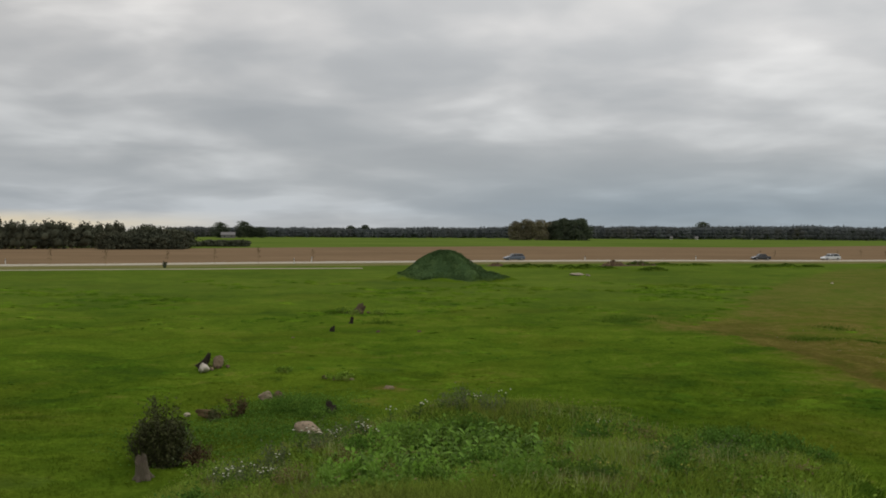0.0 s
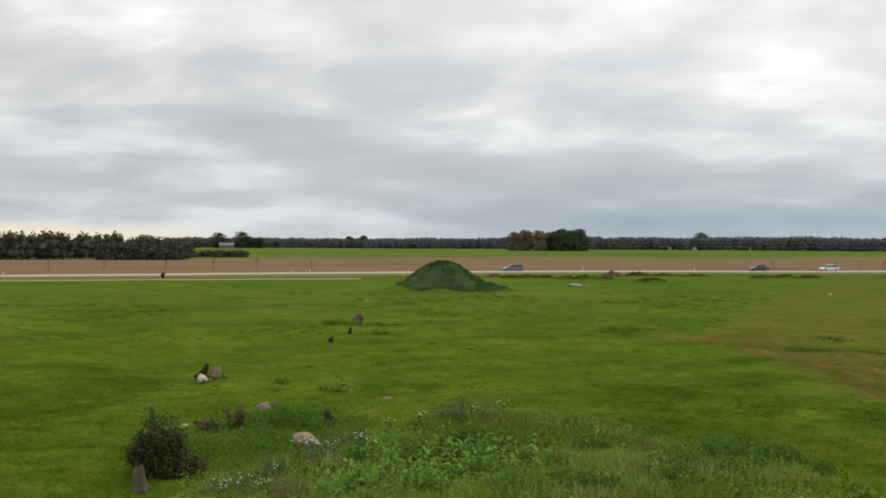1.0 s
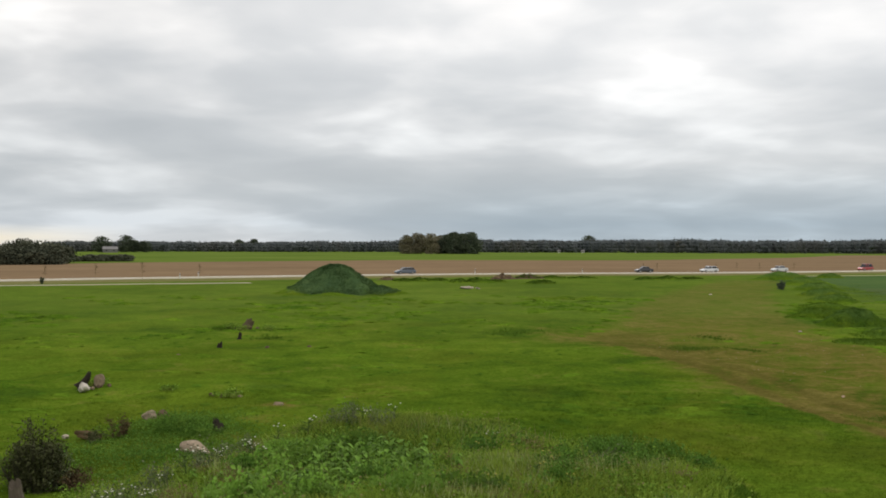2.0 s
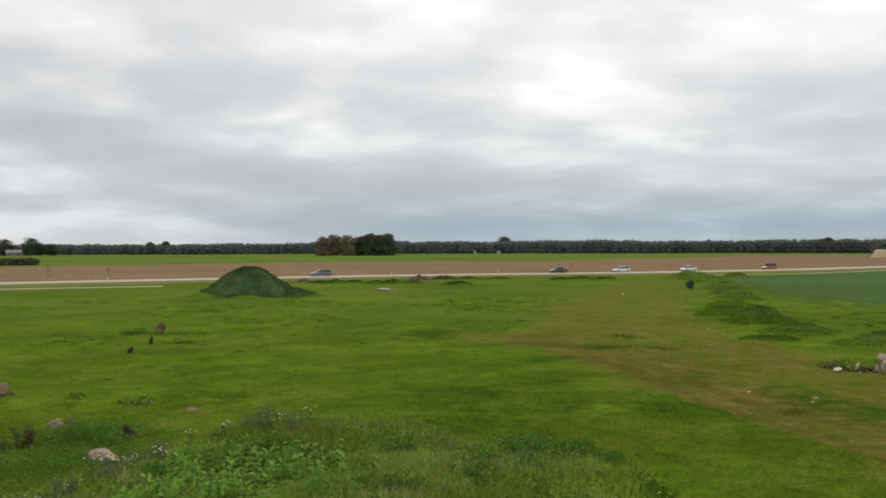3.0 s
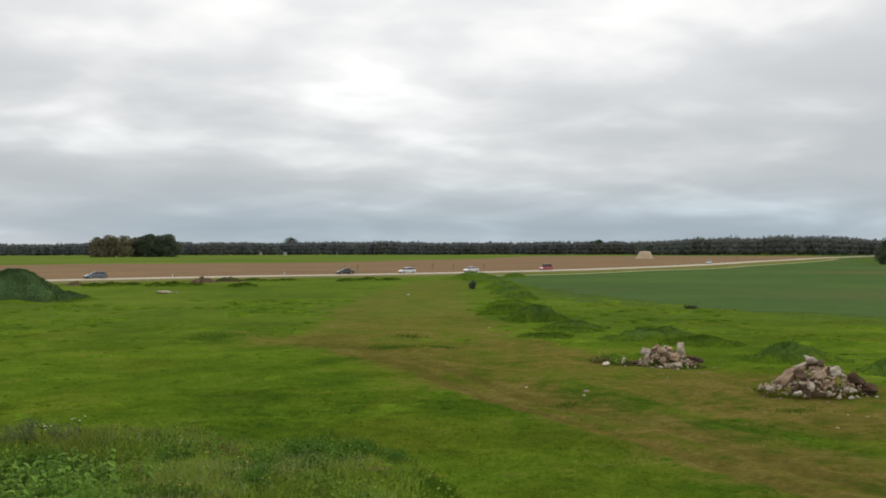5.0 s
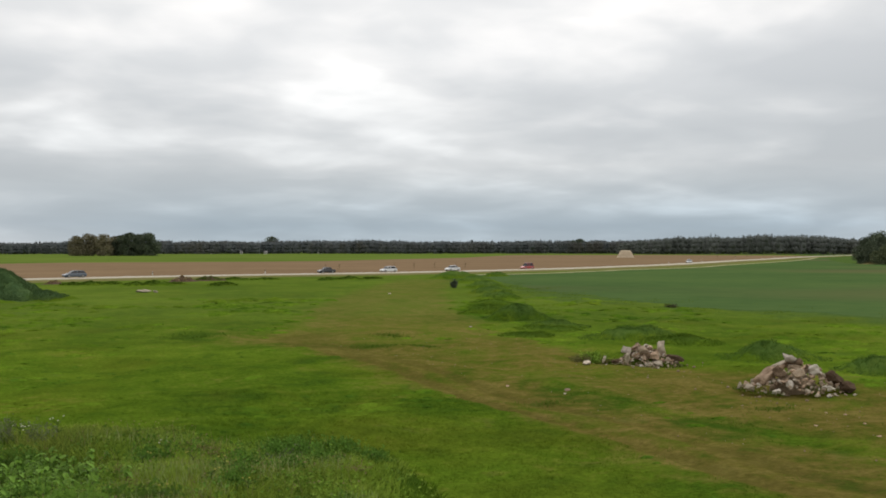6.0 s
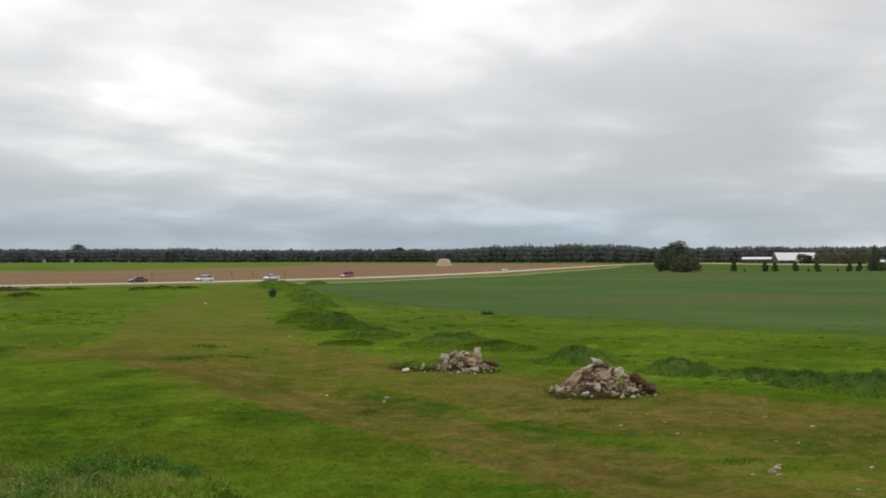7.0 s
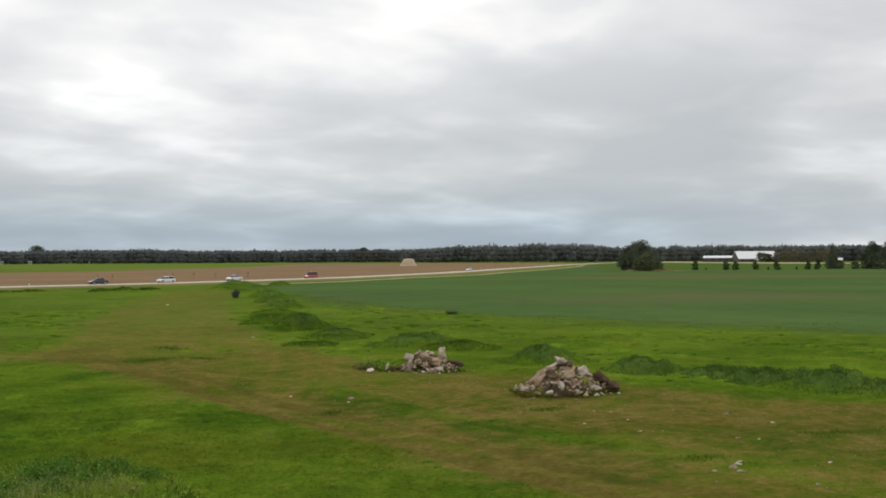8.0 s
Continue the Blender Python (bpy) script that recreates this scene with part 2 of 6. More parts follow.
def heap_material(name, stops):
    """Rank grass on top of old heaps, running out into the turf at their feet by the vertices' 'cover' value."""
    m = bpy.data.materials.new(name)
    m.use_nodes = True
    n = Nodes(m.node_tree)
    place = n.add("ShaderNodeNewGeometry").outputs["Position"]
    grass = turf(n, place)[0]
    f = n.math("ADD", n.math("MULTIPLY", n.noise(place, 0.5, 4.0, 0.6), 0.6), n.math("MULTIPLY", n.noise(place, 2.6, 4.0, 0.65), 0.4))
    rank = n.ramp(n.remap(f, 0.36, 0.64), [(i / 2, c) for i, c in enumerate(stops)])
    cover = n.add("ShaderNodeSeparateXYZ", None, Vector=n.add("ShaderNodeAttribute", {"attribute_name": "cover"}).outputs["Vector"]).outputs[0]
    cover = n.remap(n.math("ADD", cover, n.math("MULTIPLY", n.math("SUBTRACT", f, 0.5), 2.0)), 0.2, 0.8)
    p = n.add("ShaderNodeBsdfPrincipled", None, Base_Color=n.mix(cover, grass, rank), Roughness=0.95)
    p.inputs["Specular IOR Level"].default_value = 0.0
    b = n.add("ShaderNodeBump", None, Height=n.noise(place, 3.0, 5.0, 0.7), Strength=0.8, Distance=0.2)
    n.tree.links.new(b.outputs[0], p.inputs["Normal"])
    n.tree.links.new(p.outputs[0], n.add("ShaderNodeOutputMaterial").inputs[0])
    return m


RANK = heap_material("rank_grass", [(0.051, 0.101, 0.022), (0.081, 0.140, 0.028), (0.120, 0.179, 0.032)])
BERM = heap_material("berm_grass", [(0.046, 0.096, 0.014), (0.076, 0.132, 0.018), (0.112, 0.172, 0.024)])
TUSSOCK = blade_material("tussock_turf", (0.98, 1.04, 1.0), 0.14, 0.0)
WEEDS = blade_material("weed_turf", (0.80, 0.90, 1.0), 0.2, 0.0)
# mound cover, with the same bluish haze mixed into its greens
MOUNDG = heap_material("hazed_mound_cover", [(0.058, 0.108, 0.046), (0.084, 0.144, 0.055), (0.116, 0.180, 0.063)])
STRAW = material("dry_stems", [(0.210, 0.162, 0.075), (0.336, 0.257, 0.125)], 4.0, 0.8, 0.1, spec=0.05)
NETTLE = material("nettle_leaves", [(0.106, 0.212, 0.030), (0.168, 0.298, 0.041), (0.240, 0.382, 0.068)], 3.0, 0.7, 0.2, thing=0.5, translucent=0.4, spec=0.12)
HERB = material("herb_leaves", [(0.101, 0.196, 0.026), (0.176, 0.281, 0.036), (0.277, 0.366, 0.062)], 1.3, 0.8, 0, island=0.5, tint=(0.20, 0.18, 0.06, 0.5), spec=0.05, translucent=0.2)
DARK_HERB = material("dark_herb_leaves", [(0.066, 0.149, 0.026), (0.114, 0.218, 0.034), (0.180, 0.282, 0.044)], 0.5, 0.85, 0, island=0.35, translucent=0.25, spec=0.03)
PALE_BLADE = material("pale_grass_blades", [(0.22, 0.29, 0.08), (0.31, 0.36, 0.12), (0.40, 0.42, 0.19)], 1.2, 0.8, 0, island=0.35, translucent=0.3, spec=0.03)
STEM = material("green_stems", [(0.05, 0.09, 0.02), (0.09, 0.13, 0.035)], 4.0, 0.7, 0.1, spec=0.05)
PETAL = material("white_petals", [(0.66, 0.63, 0.50), (0.80, 0.77, 0.64)], 8.0, 0.7, 0.1)
YELLOW = material("yellow_petals", [(0.44, 0.38, 0.06), (0.54, 0.47, 0.09)], 8.0, 0.7, 0.1)
TIPPED = material("tipped_subsoil", [(0.180, 0.134, 0.086), (0.264, 0.198, 0.132), (0.360, 0.282, 0.198)], 2.2, 0.95, 0.8, spec=0.03)
SOIL = material("bare_soil", [(0.060, 0.040, 0.026), (0.105, 0.070, 0.046), (0.15, 0.105, 0.075)], 1.6, 0.95, 0.8, spec=0.03)
PLOUGH = material("ploughed_soil", [(0.165, 0.115, 0.069), (0.215, 0.150, 0.088), (0.262, 0.185, 0.110)], 0.02, 0.95, 0.9, bump_scale=1.2, fine=12, spec=0.0, stretch=(1, 1.5, 1))
CROP = material("young_cereal", [(0.056, 0.102, 0.034), (0.074, 0.124, 0.040), (0.096, 0.146, 0.046)], 0.028, 0.9, 0.6, bump_scale=3.0, fine=9, tint=(0.130, 0.116, 0.058, 0.75), spec=0.0)
VERGE = material("dry_verge", [(0.115, 0.125, 0.035), (0.17, 0.165, 0.062), (0.215, 0.195, 0.09)], 0.12, 0.95, 0.7, bump_scale=3.0, spec=0.0)
DRYSTRIP = material("bleached_grass_strip", [(0.25, 0.235, 0.125), (0.35, 0.325, 0.185), (0.44, 0.405, 0.25)], 0.15, 0.95, 0.6, bump_scale=3.0, spec=0.0)
GRAVEL = material("pale_gravel", [(0.328, 0.285, 0.194), (0.420, 0.363, 0.251)], 0.4, 0.9, 0.5, bump_scale=20.0)
ASPHALT = material("worn_asphalt", [(0.388, 0.340, 0.241), (0.490, 0.432, 0.308)], 0.25, 0.8, 0.2, bump_scale=30.0, spec=0.1)
LINE = plain("road_paint", (0.75, 0.75, 0.72), 0.6)
STONE = material("field_stone", [(0.274, 0.184, 0.126), (0.472, 0.336, 0.236), (0.680, 0.510, 0.377)], 2.2, 0.85, 0.6, thing=0.35, fine=5, spec=0.12)
WHITEST = material("whitish_stone", [(0.44, 0.385, 0.315), (0.59, 0.525, 0.445), (0.72, 0.660, 0.575)], 3.0, 0.85, 0.6, spec=0.12)
PALE = material("pale_limestone", [(0.366, 0.309, 0.241), (0.489, 0.412, 0.323), (0.594, 0.516, 0.413)], 3.0, 0.85, 0.5, thing=0.2, spec=0.12)
GREYST = material("grey_granite", [(0.22, 0.187, 0.155), (0.35, 0.300, 0.250), (0.47, 0.412, 0.345)], 4.0, 0.85, 0.5, thing=0.25, spec=0.12)
PINK = material("pink_granite", [(0.246, 0.184, 0.128), (0.365, 0.283, 0.200), (0.475, 0.385, 0.285)], 3.0, 0.85, 0.5, thing=0.15, spec=0.12)
BROWNST = material("brown_earthy_stone", [(0.089, 0.060, 0.041), (0.149, 0.103, 0.067), (0.214, 0.157, 0.108)], 3.0, 0.9, 0.7, thing=0.25, spec=0.03)
BARK = material("bark", [(0.05, 0.042, 0.034), (0.10, 0.085, 0.068)], 2.0, 0.9, 0.7, stretch=(4, 4, 1), spec=0.06)
OLDWOOD = material("weathered_wood", [(0.132, 0.109, 0.079), (0.232, 0.192, 0.146)], 6.0, 0.9, 0.8, stretch=(5, 5, 0.8), spec=0.06)
ROOT = material("earthy_root_wood", [(0.085, 0.065, 0.038), (0.165, 0.128, 0.078)], 4.0, 0.9, 0.8, spec=0.06)
DARKWOOD = material("rotten_dark_wood", [(0.029, 0.024, 0.020), (0.072, 0.057, 0.042)], 5.0, 0.9, 0.8, spec=0.06)
LEAF_DARK = material("dark_oak_leaves", [(0.057, 0.076, 0.056), (0.100, 0.123, 0.078), (0.156, 0.169, 0.108)], 0.25, 0.7, 0, island=0.4, thing=0.12, spec=0.03)
LEAF_MID = material("broad_leaves", [(0.090, 0.110, 0.060), (0.140, 0.162, 0.086), (0.195, 0.214, 0.118)], 0.25, 0.7, 0, island=0.4, thing=0.15, spec=0.03)
LEAF_PALE = material("yellowing_leaves", [(0.142, 0.132, 0.082), (0.205, 0.184, 0.112), (0.270, 0.236, 0.150)], 0.25, 0.75, 0, island=0.35, thing=0.15, spec=0.03)
LEAF_BUSH = material("dark_bush_leaves", [(0.047, 0.049, 0.023), (0.075, 0.081, 0.034), (0.120, 0.124, 0.057)], 1.5, 0.65, 0, island=0.4, spec=0.03)
GREYWEED = material("grey_green_weeds", [(0.105, 0.130, 0.060), (0.160, 0.188, 0.090), (0.235, 0.250, 0.140)], 1.5, 0.85, 0, island=0.35, spec=0.03, translucent=0.35)
DRYWEED = material("dry_russet_weeds", [(0.150, 0.130, 0.050), (0.215, 0.180, 0.074), (0.30, 0.25, 0.11)], 1.5, 0.85, 0, island=0.35, spec=0.03, translucent=0.35)
LEAF_RED = material("russet_dead_leaves", [(0.088, 0.063, 0.034), (0.145, 0.100, 0.054)], 2.0, 0.85, 0, island=0.4, spec=0.03)
CONIFER = material("conifer_needles", [(0.071, 0.122, 0.046), (0.134, 0.197, 0.074)], 0.6, 0.8, 0, island=0.35, thing=0.15, spec=0.03)
# leaf colours of the far woods are paled and greyed to paint in distance haze
FOREST = material("hazed_forest_leaves", [(0.095, 0.113, 0.118), (0.134, 0.150, 0.150), (0.178, 0.194, 0.190)], 0.03, 0.8, 0, fine=4, island=0.05, tint=(0.115, 0.100, 0.074, 0.6), translucent=0.4, spec=0.03)
FOREST_R = material("hazed_dark_forest_leaves", [(0.097, 0.111, 0.099), (0.135, 0.148, 0.133), (0.185, 0.195, 0.183)], 0.03, 0.8, 0, fine=4, island=0.05, translucent=0.4, spec=0.03)
FOREST_L = material("near_wood_leaves", [(0.056, 0.066, 0.044), (0.084, 0.092, 0.062), (0.128, 0.130, 0.084)], 0.06, 0.8, 0, fine=4, island=0.3, tint=(0.082, 0.074, 0.046, 0.5), spec=0.03)
SAND = material("heaped_sand", [(0.46, 0.37, 0.25), (0.56, 0.46, 0.33)], 0.5, 0.95, 0.4)
WHITE = plain("white_sheet_roof", (0.72, 0.74, 0.76), 0.6)
WALL = plain("pale_plaster", (0.60, 0.58, 0.54), 0.85)
DULLROOF = plain("grey_roof", (0.20, 0.19, 0.185), 0.8)
DARKWALL = plain("dark_boarded_wall", (0.075, 0.075, 0.068), 0.85)
GLASS = plain("dark_glass", (0.015, 0.018, 0.02), 0.08, 0.0, 0.6)
RUBBER = plain("tyre_rubber", (0.018, 0.018, 0.018), 0.85)
RIM = plain("alloy", (0.45, 0.45, 0.46), 0.35, 0.8)
LAMP_W = plain("headlight_lens", (0.75, 0.76, 0.78), 0.12)
LAMP_R = plain("rear_light_lens", (0.35, 0.015, 0.012), 0.15)
BLACK = plain("black_plastic", (0.02, 0.02, 0.02), 0.6)
POSTW = plain("white_post_plastic", (0.75, 0.75, 0.73), 0.6)


# ---------------------------------------------------------------- mesh helpers
def lattice(ix, iy, seed):
    h = (ix.astype(np.int64) * 374761393 + iy.astype(np.int64) * 668265263 + seed * 974634777) & 0x7FFFFFFF
    h = ((h ^ (h >> 13)) * 1274126177) & 0x7FFFFFFF
    return ((h ^ (h >> 16)) & 0xFFFF) / 65535.0


def ripple(x, y, size, seed=1):
    """Smooth value noise from -1 to 1 on the plan, with lumps of that size."""
    x, y = np.asarray(x, float) / size, np.asarray(y, float) / size
    ix, iy = np.floor(x), np.floor(y)
    fx, fy = x - ix, y - iy
    fx, fy = fx * fx * (3 - 2 * fx), fy * fy * (3 - 2 * fy)
    a, b = lattice(ix, iy, seed), lattice(ix + 1, iy, seed)
    c, d = lattice(ix, iy + 1, seed), lattice(ix + 1, iy + 1, seed)
    return (a + (b - a) * fx + (c - a) * fy + (a - b - c + d) * fx * fy) * 2 - 1


def smooth(v, a, b):
    t = np.clip((np.asarray(v, float) - a) / (b - a), 0, 1)
    return t * t * (3 - 2 * t)


def mesh_of(name, verts, faces, mat, soft=False):
    me = bpy.data.meshes.new(name)
    me.from_pydata(np.asarray(verts, float).tolist(), [], faces.tolist() if isinstance(faces, np.ndarray) else faces)
    me.materials.append(mat)
    if soft:
        me.shade_smooth()
    return me


def mesh_bm(name, bm, mat, soft=False):
    me = bpy.data.meshes.new(name)
    bm.to_mesh(me)
    bm.free()
    me.materials.append(mat)
    if soft:
        me.shade_smooth()
    return me


def thing(name, label, category, group="", kind="", at=None):
    ob = tagged(new(name), label, category, group, kind)
    if at is not None:
        ob.matrix_basis = at
    return ob


def part(name, data, parent, label="", m=None, mat=None):
    """One mesh object under a thing or under a part. data: a mesh, or a bmesh with its material."""
    if isinstance(data, bmesh.types.BMesh):
        data = mesh_bm(name, data, mat)
    ob = new(name, data)
    ob.parent = parent
    if m is not None:
        ob.matrix_basis = m
    if label:
        ob["label"] = label
    return ob


# the near edge of the crop field
CROP_Y = [-60, 0, 37, 45, 55, 69, 84, 99, 108, 143, 190, 230]
CROP_X = [82, 76, 73.5, 73, 70.5, 69.5, 68, 66.5, 69, 79, 91, 100]


def ground_z(x, y):
    """The lie of the land: flat pasture, and the earth mound on which the camera stands."""
    x, y = np.asarray(x, float), np.asarray(y, float)
    r, az = np.hypot(x, y), np.degrees(np.arctan2(x, y))
    edge = np.interp(az, [-60, -24, -18, -12, -6, 0, 5, 10, 13, 16.5, 19, 21.5, 24, 26, 28, 34, 60],
                     [6.2, 6.4, 7.4, 8.7, 10.0, 10.9, 11.5, 11.7, 11.4, 10.8, 10.3, 9.7, 8.8, 7.7, 6.9, 6.4, 6.2]) + 0.2 * ripple(az, az * 0, 5, 3)
    top = 4.30 - 0.34 * np.minimum(r / edge, 1.3) ** 2 + (0.11 * ripple(x, y, 1.3, 5) + 0.05 * ripple(x, y, 0.5, 6)) * smooth(r, 1, 4)
    fall = np.clip((r - edge) / 7.0, 0, 1)
    z = top * (1 - fall * fall * (3 - 2 * fall) * 0.55 - fall * 0.45)
    bumps = 0.15 * ripple(x, y, 7, 11) + 0.13 * ripple(x, y, 2.9, 12) + 0.06 * ripple(x, y, 1.2, 13)
    crop_edge = np.interp(y, CROP_Y, CROP_X)
    calm = smooth(r, 6, 12) * (1 - smooth(r, 130, 170)) * (1 - smooth(x - crop_edge, -5, -1))
    wob = 0.35 * ripple(y, y * 0, 9, 6)
    ruts = -0.09 * np.exp(-((x - 18.2 - wob) / 0.35) ** 2) - 0.05 * np.exp(-((x - 20.0 - wob) / 0.35) ** 2)
    ruts = ruts * smooth(y, 8, 14) * (1 - smooth(y, 45, 60))
    # a low swell in the pasture before the mound
    swell = 0.3 * np.exp(-(((x + 5.6) / 1.8) ** 2 + ((y - 33) / 1.6) ** 2))
    return z + bumps * calm + ruts + swell


def rest(x, y, sink=0.0):
    return float(ground_z(x, y)) - sink


def earth_share(x, y):
    """Where wheels and diggers have worn the turf away."""
    mid = np.interp(y, [8, 18, 30, 45, 62, 90, 122, 150, 178], [28.0, 28.2, 26.5, 24.0, 25, 36, 50, 65, 80])
    mid = mid + 0.7 * ripple(y, y * 0, 7, 61) + 0.35 * ripple(x, y, 2.5, 62)
    half = np.interp(y, [8, 18, 30, 45, 62, 90, 122, 150, 178], [13.0, 11.8, 8.5, 7.4, 8.4, 8.6, 8.0, 7.5, 6.0])
    d = np.abs(x - mid) / half
    band = (1 - smooth(d, np.where(x < mid, 0.66, 0.70), np.where(x < mid, 1.18, 1.15))) * smooth(y, -5, 6) * (1 - smooth(y, 165, 185))
    green = 0.45 * np.exp(-((x - 23.3 + 0.4 * ripple(y, y * 0, 6, 4)) / 1.1) ** 2) * (1 - smooth(y, 34, 44))
    spot = 0.75 * np.exp(-(((x + 2.1) / 1.0) ** 2 + ((y - 37.3) / 1.2) ** 2)) + 0.6 * np.exp(-(((x - 17) / 3.5) ** 2 + ((y - 64) / 9) ** 2))
    wob = 0.35 * ripple(y, y * 0, 9, 6)
    rut = (1.0 * np.exp(-((x - 18.2 - wob) / 0.42) ** 2) + 0.6 * np.exp(-((x - 20.0 - wob) / 0.34) ** 2)) * (0.7 + 0.4 * ripple(x, y, 4, 8)) * smooth(y, 8, 14) * (1 - smooth(y, 45, 60))
    return np.clip(np.minimum(band * (0.98 - 0.10 * smooth(y, 35, 70)) * (0.9 + 0.25 * ripple(x, y, 5, 44)), 0.84) - green + spot + rut, 0, 1)


RANK_SPOTS = [(2.95, 9.76, 0.34, 0.3, 0.9), (3.12, 9.39, 0.34, 0.3, 0.9), (3.25, 8.93, 0.34, 0.3, 0.9), (3.36, 8.57, 0.34, 0.3, 0.9), (-5.0, 32.2, 1.6, 1.6, 0.5), (-7.0, 28.0, 1.6, 1.2, 0.4), (-8.0, 71.4, 0.8, 1.4, 0.7), (-4.8, 71.0, 1.2, 1.2, 0.5),
              (-4.2, 63.8, 1.0, 1.4, 0.45), (-24.5, 85.5, 0.9, 1.4, 0.7), (33.2, 45.2, 1.6, 1.2, 0.4),
              (21.9, 56.7, 1.4, 1.6, 0.6), (24.6, 55.0, 0.9, 1.2, 0.5), (25.2, 61.6, 1.0, 1.2, 0.45), (20.0, 33.0, 0.8, 0.6, 0.4), (23.5, 17.5, 1.0, 0.5, 0.4), (30.0, 17.5, 1.0, 0.6, 0.4), (12.5, 66.5, 2.0, 1.6, 0.35), (27.0, 27.5, 0.9, 0.6, 0.4)]


def rank_share(x, y):
    """Where dark rank grass stands in the pasture."""
    out = np.zeros_like(np.asarray(x, float))
    for px, py, rx, ry, share in RANK_SPOTS:
        out = np.maximum(out, share * np.exp(-(((x - px) / rx) ** 2 + ((y - py) / ry) ** 2)))
    return out


# ---------------------------------------------------------------- ground
# the centre lines of the country road and of the farm track beside it
ROAD = [(-900, -60), (-420, 58), (-200, 122), (-76, 166.4), (-36.3, 186.5), (10.9, 207.2), (46.2, 217.1), (80.7, 221.8), (108.1, 228.7), (138.5, 239.9), (163.4, 251.6), (200.8, 274.4),
        (227, 291), (277.5, 328.4), (340, 377.5), (435.7, 448), (511, 507.3), (690, 628), (900, 726), (1250, 850), (1900, 1010)]
SIDE = [(-420, 10), (-200, 95), (-63, 149), (-13.8, 163.9), (50, 182), (99, 199.5), (117, 202.7), (137.8, 212.2), (168.3, 230), (186.5, 238.8), (215, 254.3), (255.1, 284.3), (342, 346.8), (431, 417), (600, 566)]


def build_ground():
    az = np.concatenate([np.arange(-42, 78, 0.4), np.arange(78, 318, 4.0)])
    r = np.concatenate([[0.3, 0.6], np.concatenate([np.geomspace(1.0, 8, 60), np.geomspace(8.2, 160, 300), np.geomspace(164, 4600, 110)])])
    A, R = np.meshgrid(np.radians(az), r)
    X, Y = R * np.sin(A), R * np.cos(A)
    Z = ground_z(X, Y)
    na, nr = len(az), len(r)
    verts = np.stack([X.ravel(), Y.ravel(), Z.ravel()], 1)
    i, j = np.meshgrid(np.arange(nr - 1), np.arange(na), indexing="ij")
    k = (j + 1) % na
    faces = np.stack([i * na + j, i * na + k, (i + 1) * na + k, (i + 1) * na + j], -1).reshape(-1, 4)
    verts = np.concatenate([verts, [[0, 0, float(ground_z(0, 0))]]])
    faces = faces[:, ::-1].tolist() + [[q, (q + 1) % na, na * nr] for q in range(na)]
    me = mesh_of("ground", verts, faces, PASTURE, True)
    lush = (1 - smooth(R, 9, 17)) * 0.85 * (1 - 0.9 * smooth(np.degrees(np.arctan2(X, Y)) + 3 * ripple(X, Y, 2.0, 91), 12, 25)) * (0.75 + 0.35 * ripple(X, Y, 1.6, 92))
    lush = np.maximum(lush, 0.8 * np.exp(-(((X + 5.6) / 2.2) ** 2 + ((Y - 32) / 2.5) ** 2)))
    lush = np.maximum(lush, 1.0 * np.exp(-(((X - 2.4) / 0.8) ** 2 + ((Y - 10.9 + 0.3 * (X - 2.4)) / 0.4) ** 2)))
    road_y = np.interp(X, [p[0] for p in ROAD], [p[1] for p in ROAD])
    far = np.maximum(np.maximum(smooth(Y - road_y, 5, 40), smooth(R, 430, 480)), 0.44 * smooth(R, 45, 110))
    zone = np.stack([earth_share(X, Y), lush, far, rank_share(X, Y)], -1).reshape(-1, 4)
    at = me.color_attributes.new("zone", "FLOAT_COLOR", "POINT")
    zone = np.concatenate([zone, [[0, 0.85, 0, 0]]])
    at.data.foreach_set("color", zone.astype(np.float32).ravel())
    sown = np.append(smooth(X - np.interp(Y, CROP_Y, CROP_X), -15.0, 3.0).ravel(), 0.0) * (np.append(Y.ravel(), 0) < 190)
    # thin dull stubble between the crop and the far wood
    sown = np.maximum(sown, np.append((1.4 * smooth(np.degrees(np.arctan2(X, Y)), 44, 47) * smooth(R, 330, 380)).ravel(), 0.0))
    me.attributes.new("sown", "FLOAT", "POINT").data.foreach_set("value", sown.astype(np.float32))
    tagged(new("ground", me), "rough green pasture with worn brown wheel tracks", "ground", kind="structure")


build_ground()


def ribbon(points, steps=8):
    """An eased line through the points, and its normals."""
    p = np.array(points, float)
    line = []
    for k in range(len(p) - 1):
        a, b, c, d = p[max(k - 1, 0)], p[k], p[k + 1], p[min(k + 2, len(p) - 1)]
        for s in np.linspace(0, 1, steps, endpoint=False):
            line.append(0.5 * (2 * b + (c - a) * s + (2 * a - 5 * b + 4 * c - d) * s ** 2 + (3 * b - a - 3 * c + d) * s ** 3))
    line = np.array(line + [p[-1]])
    t = np.gradient(line, axis=0)
    n = np.stack([-t[:, 1], t[:, 0]], 1) / np.linalg.norm(t, axis=1)[:, None]
    return line, n


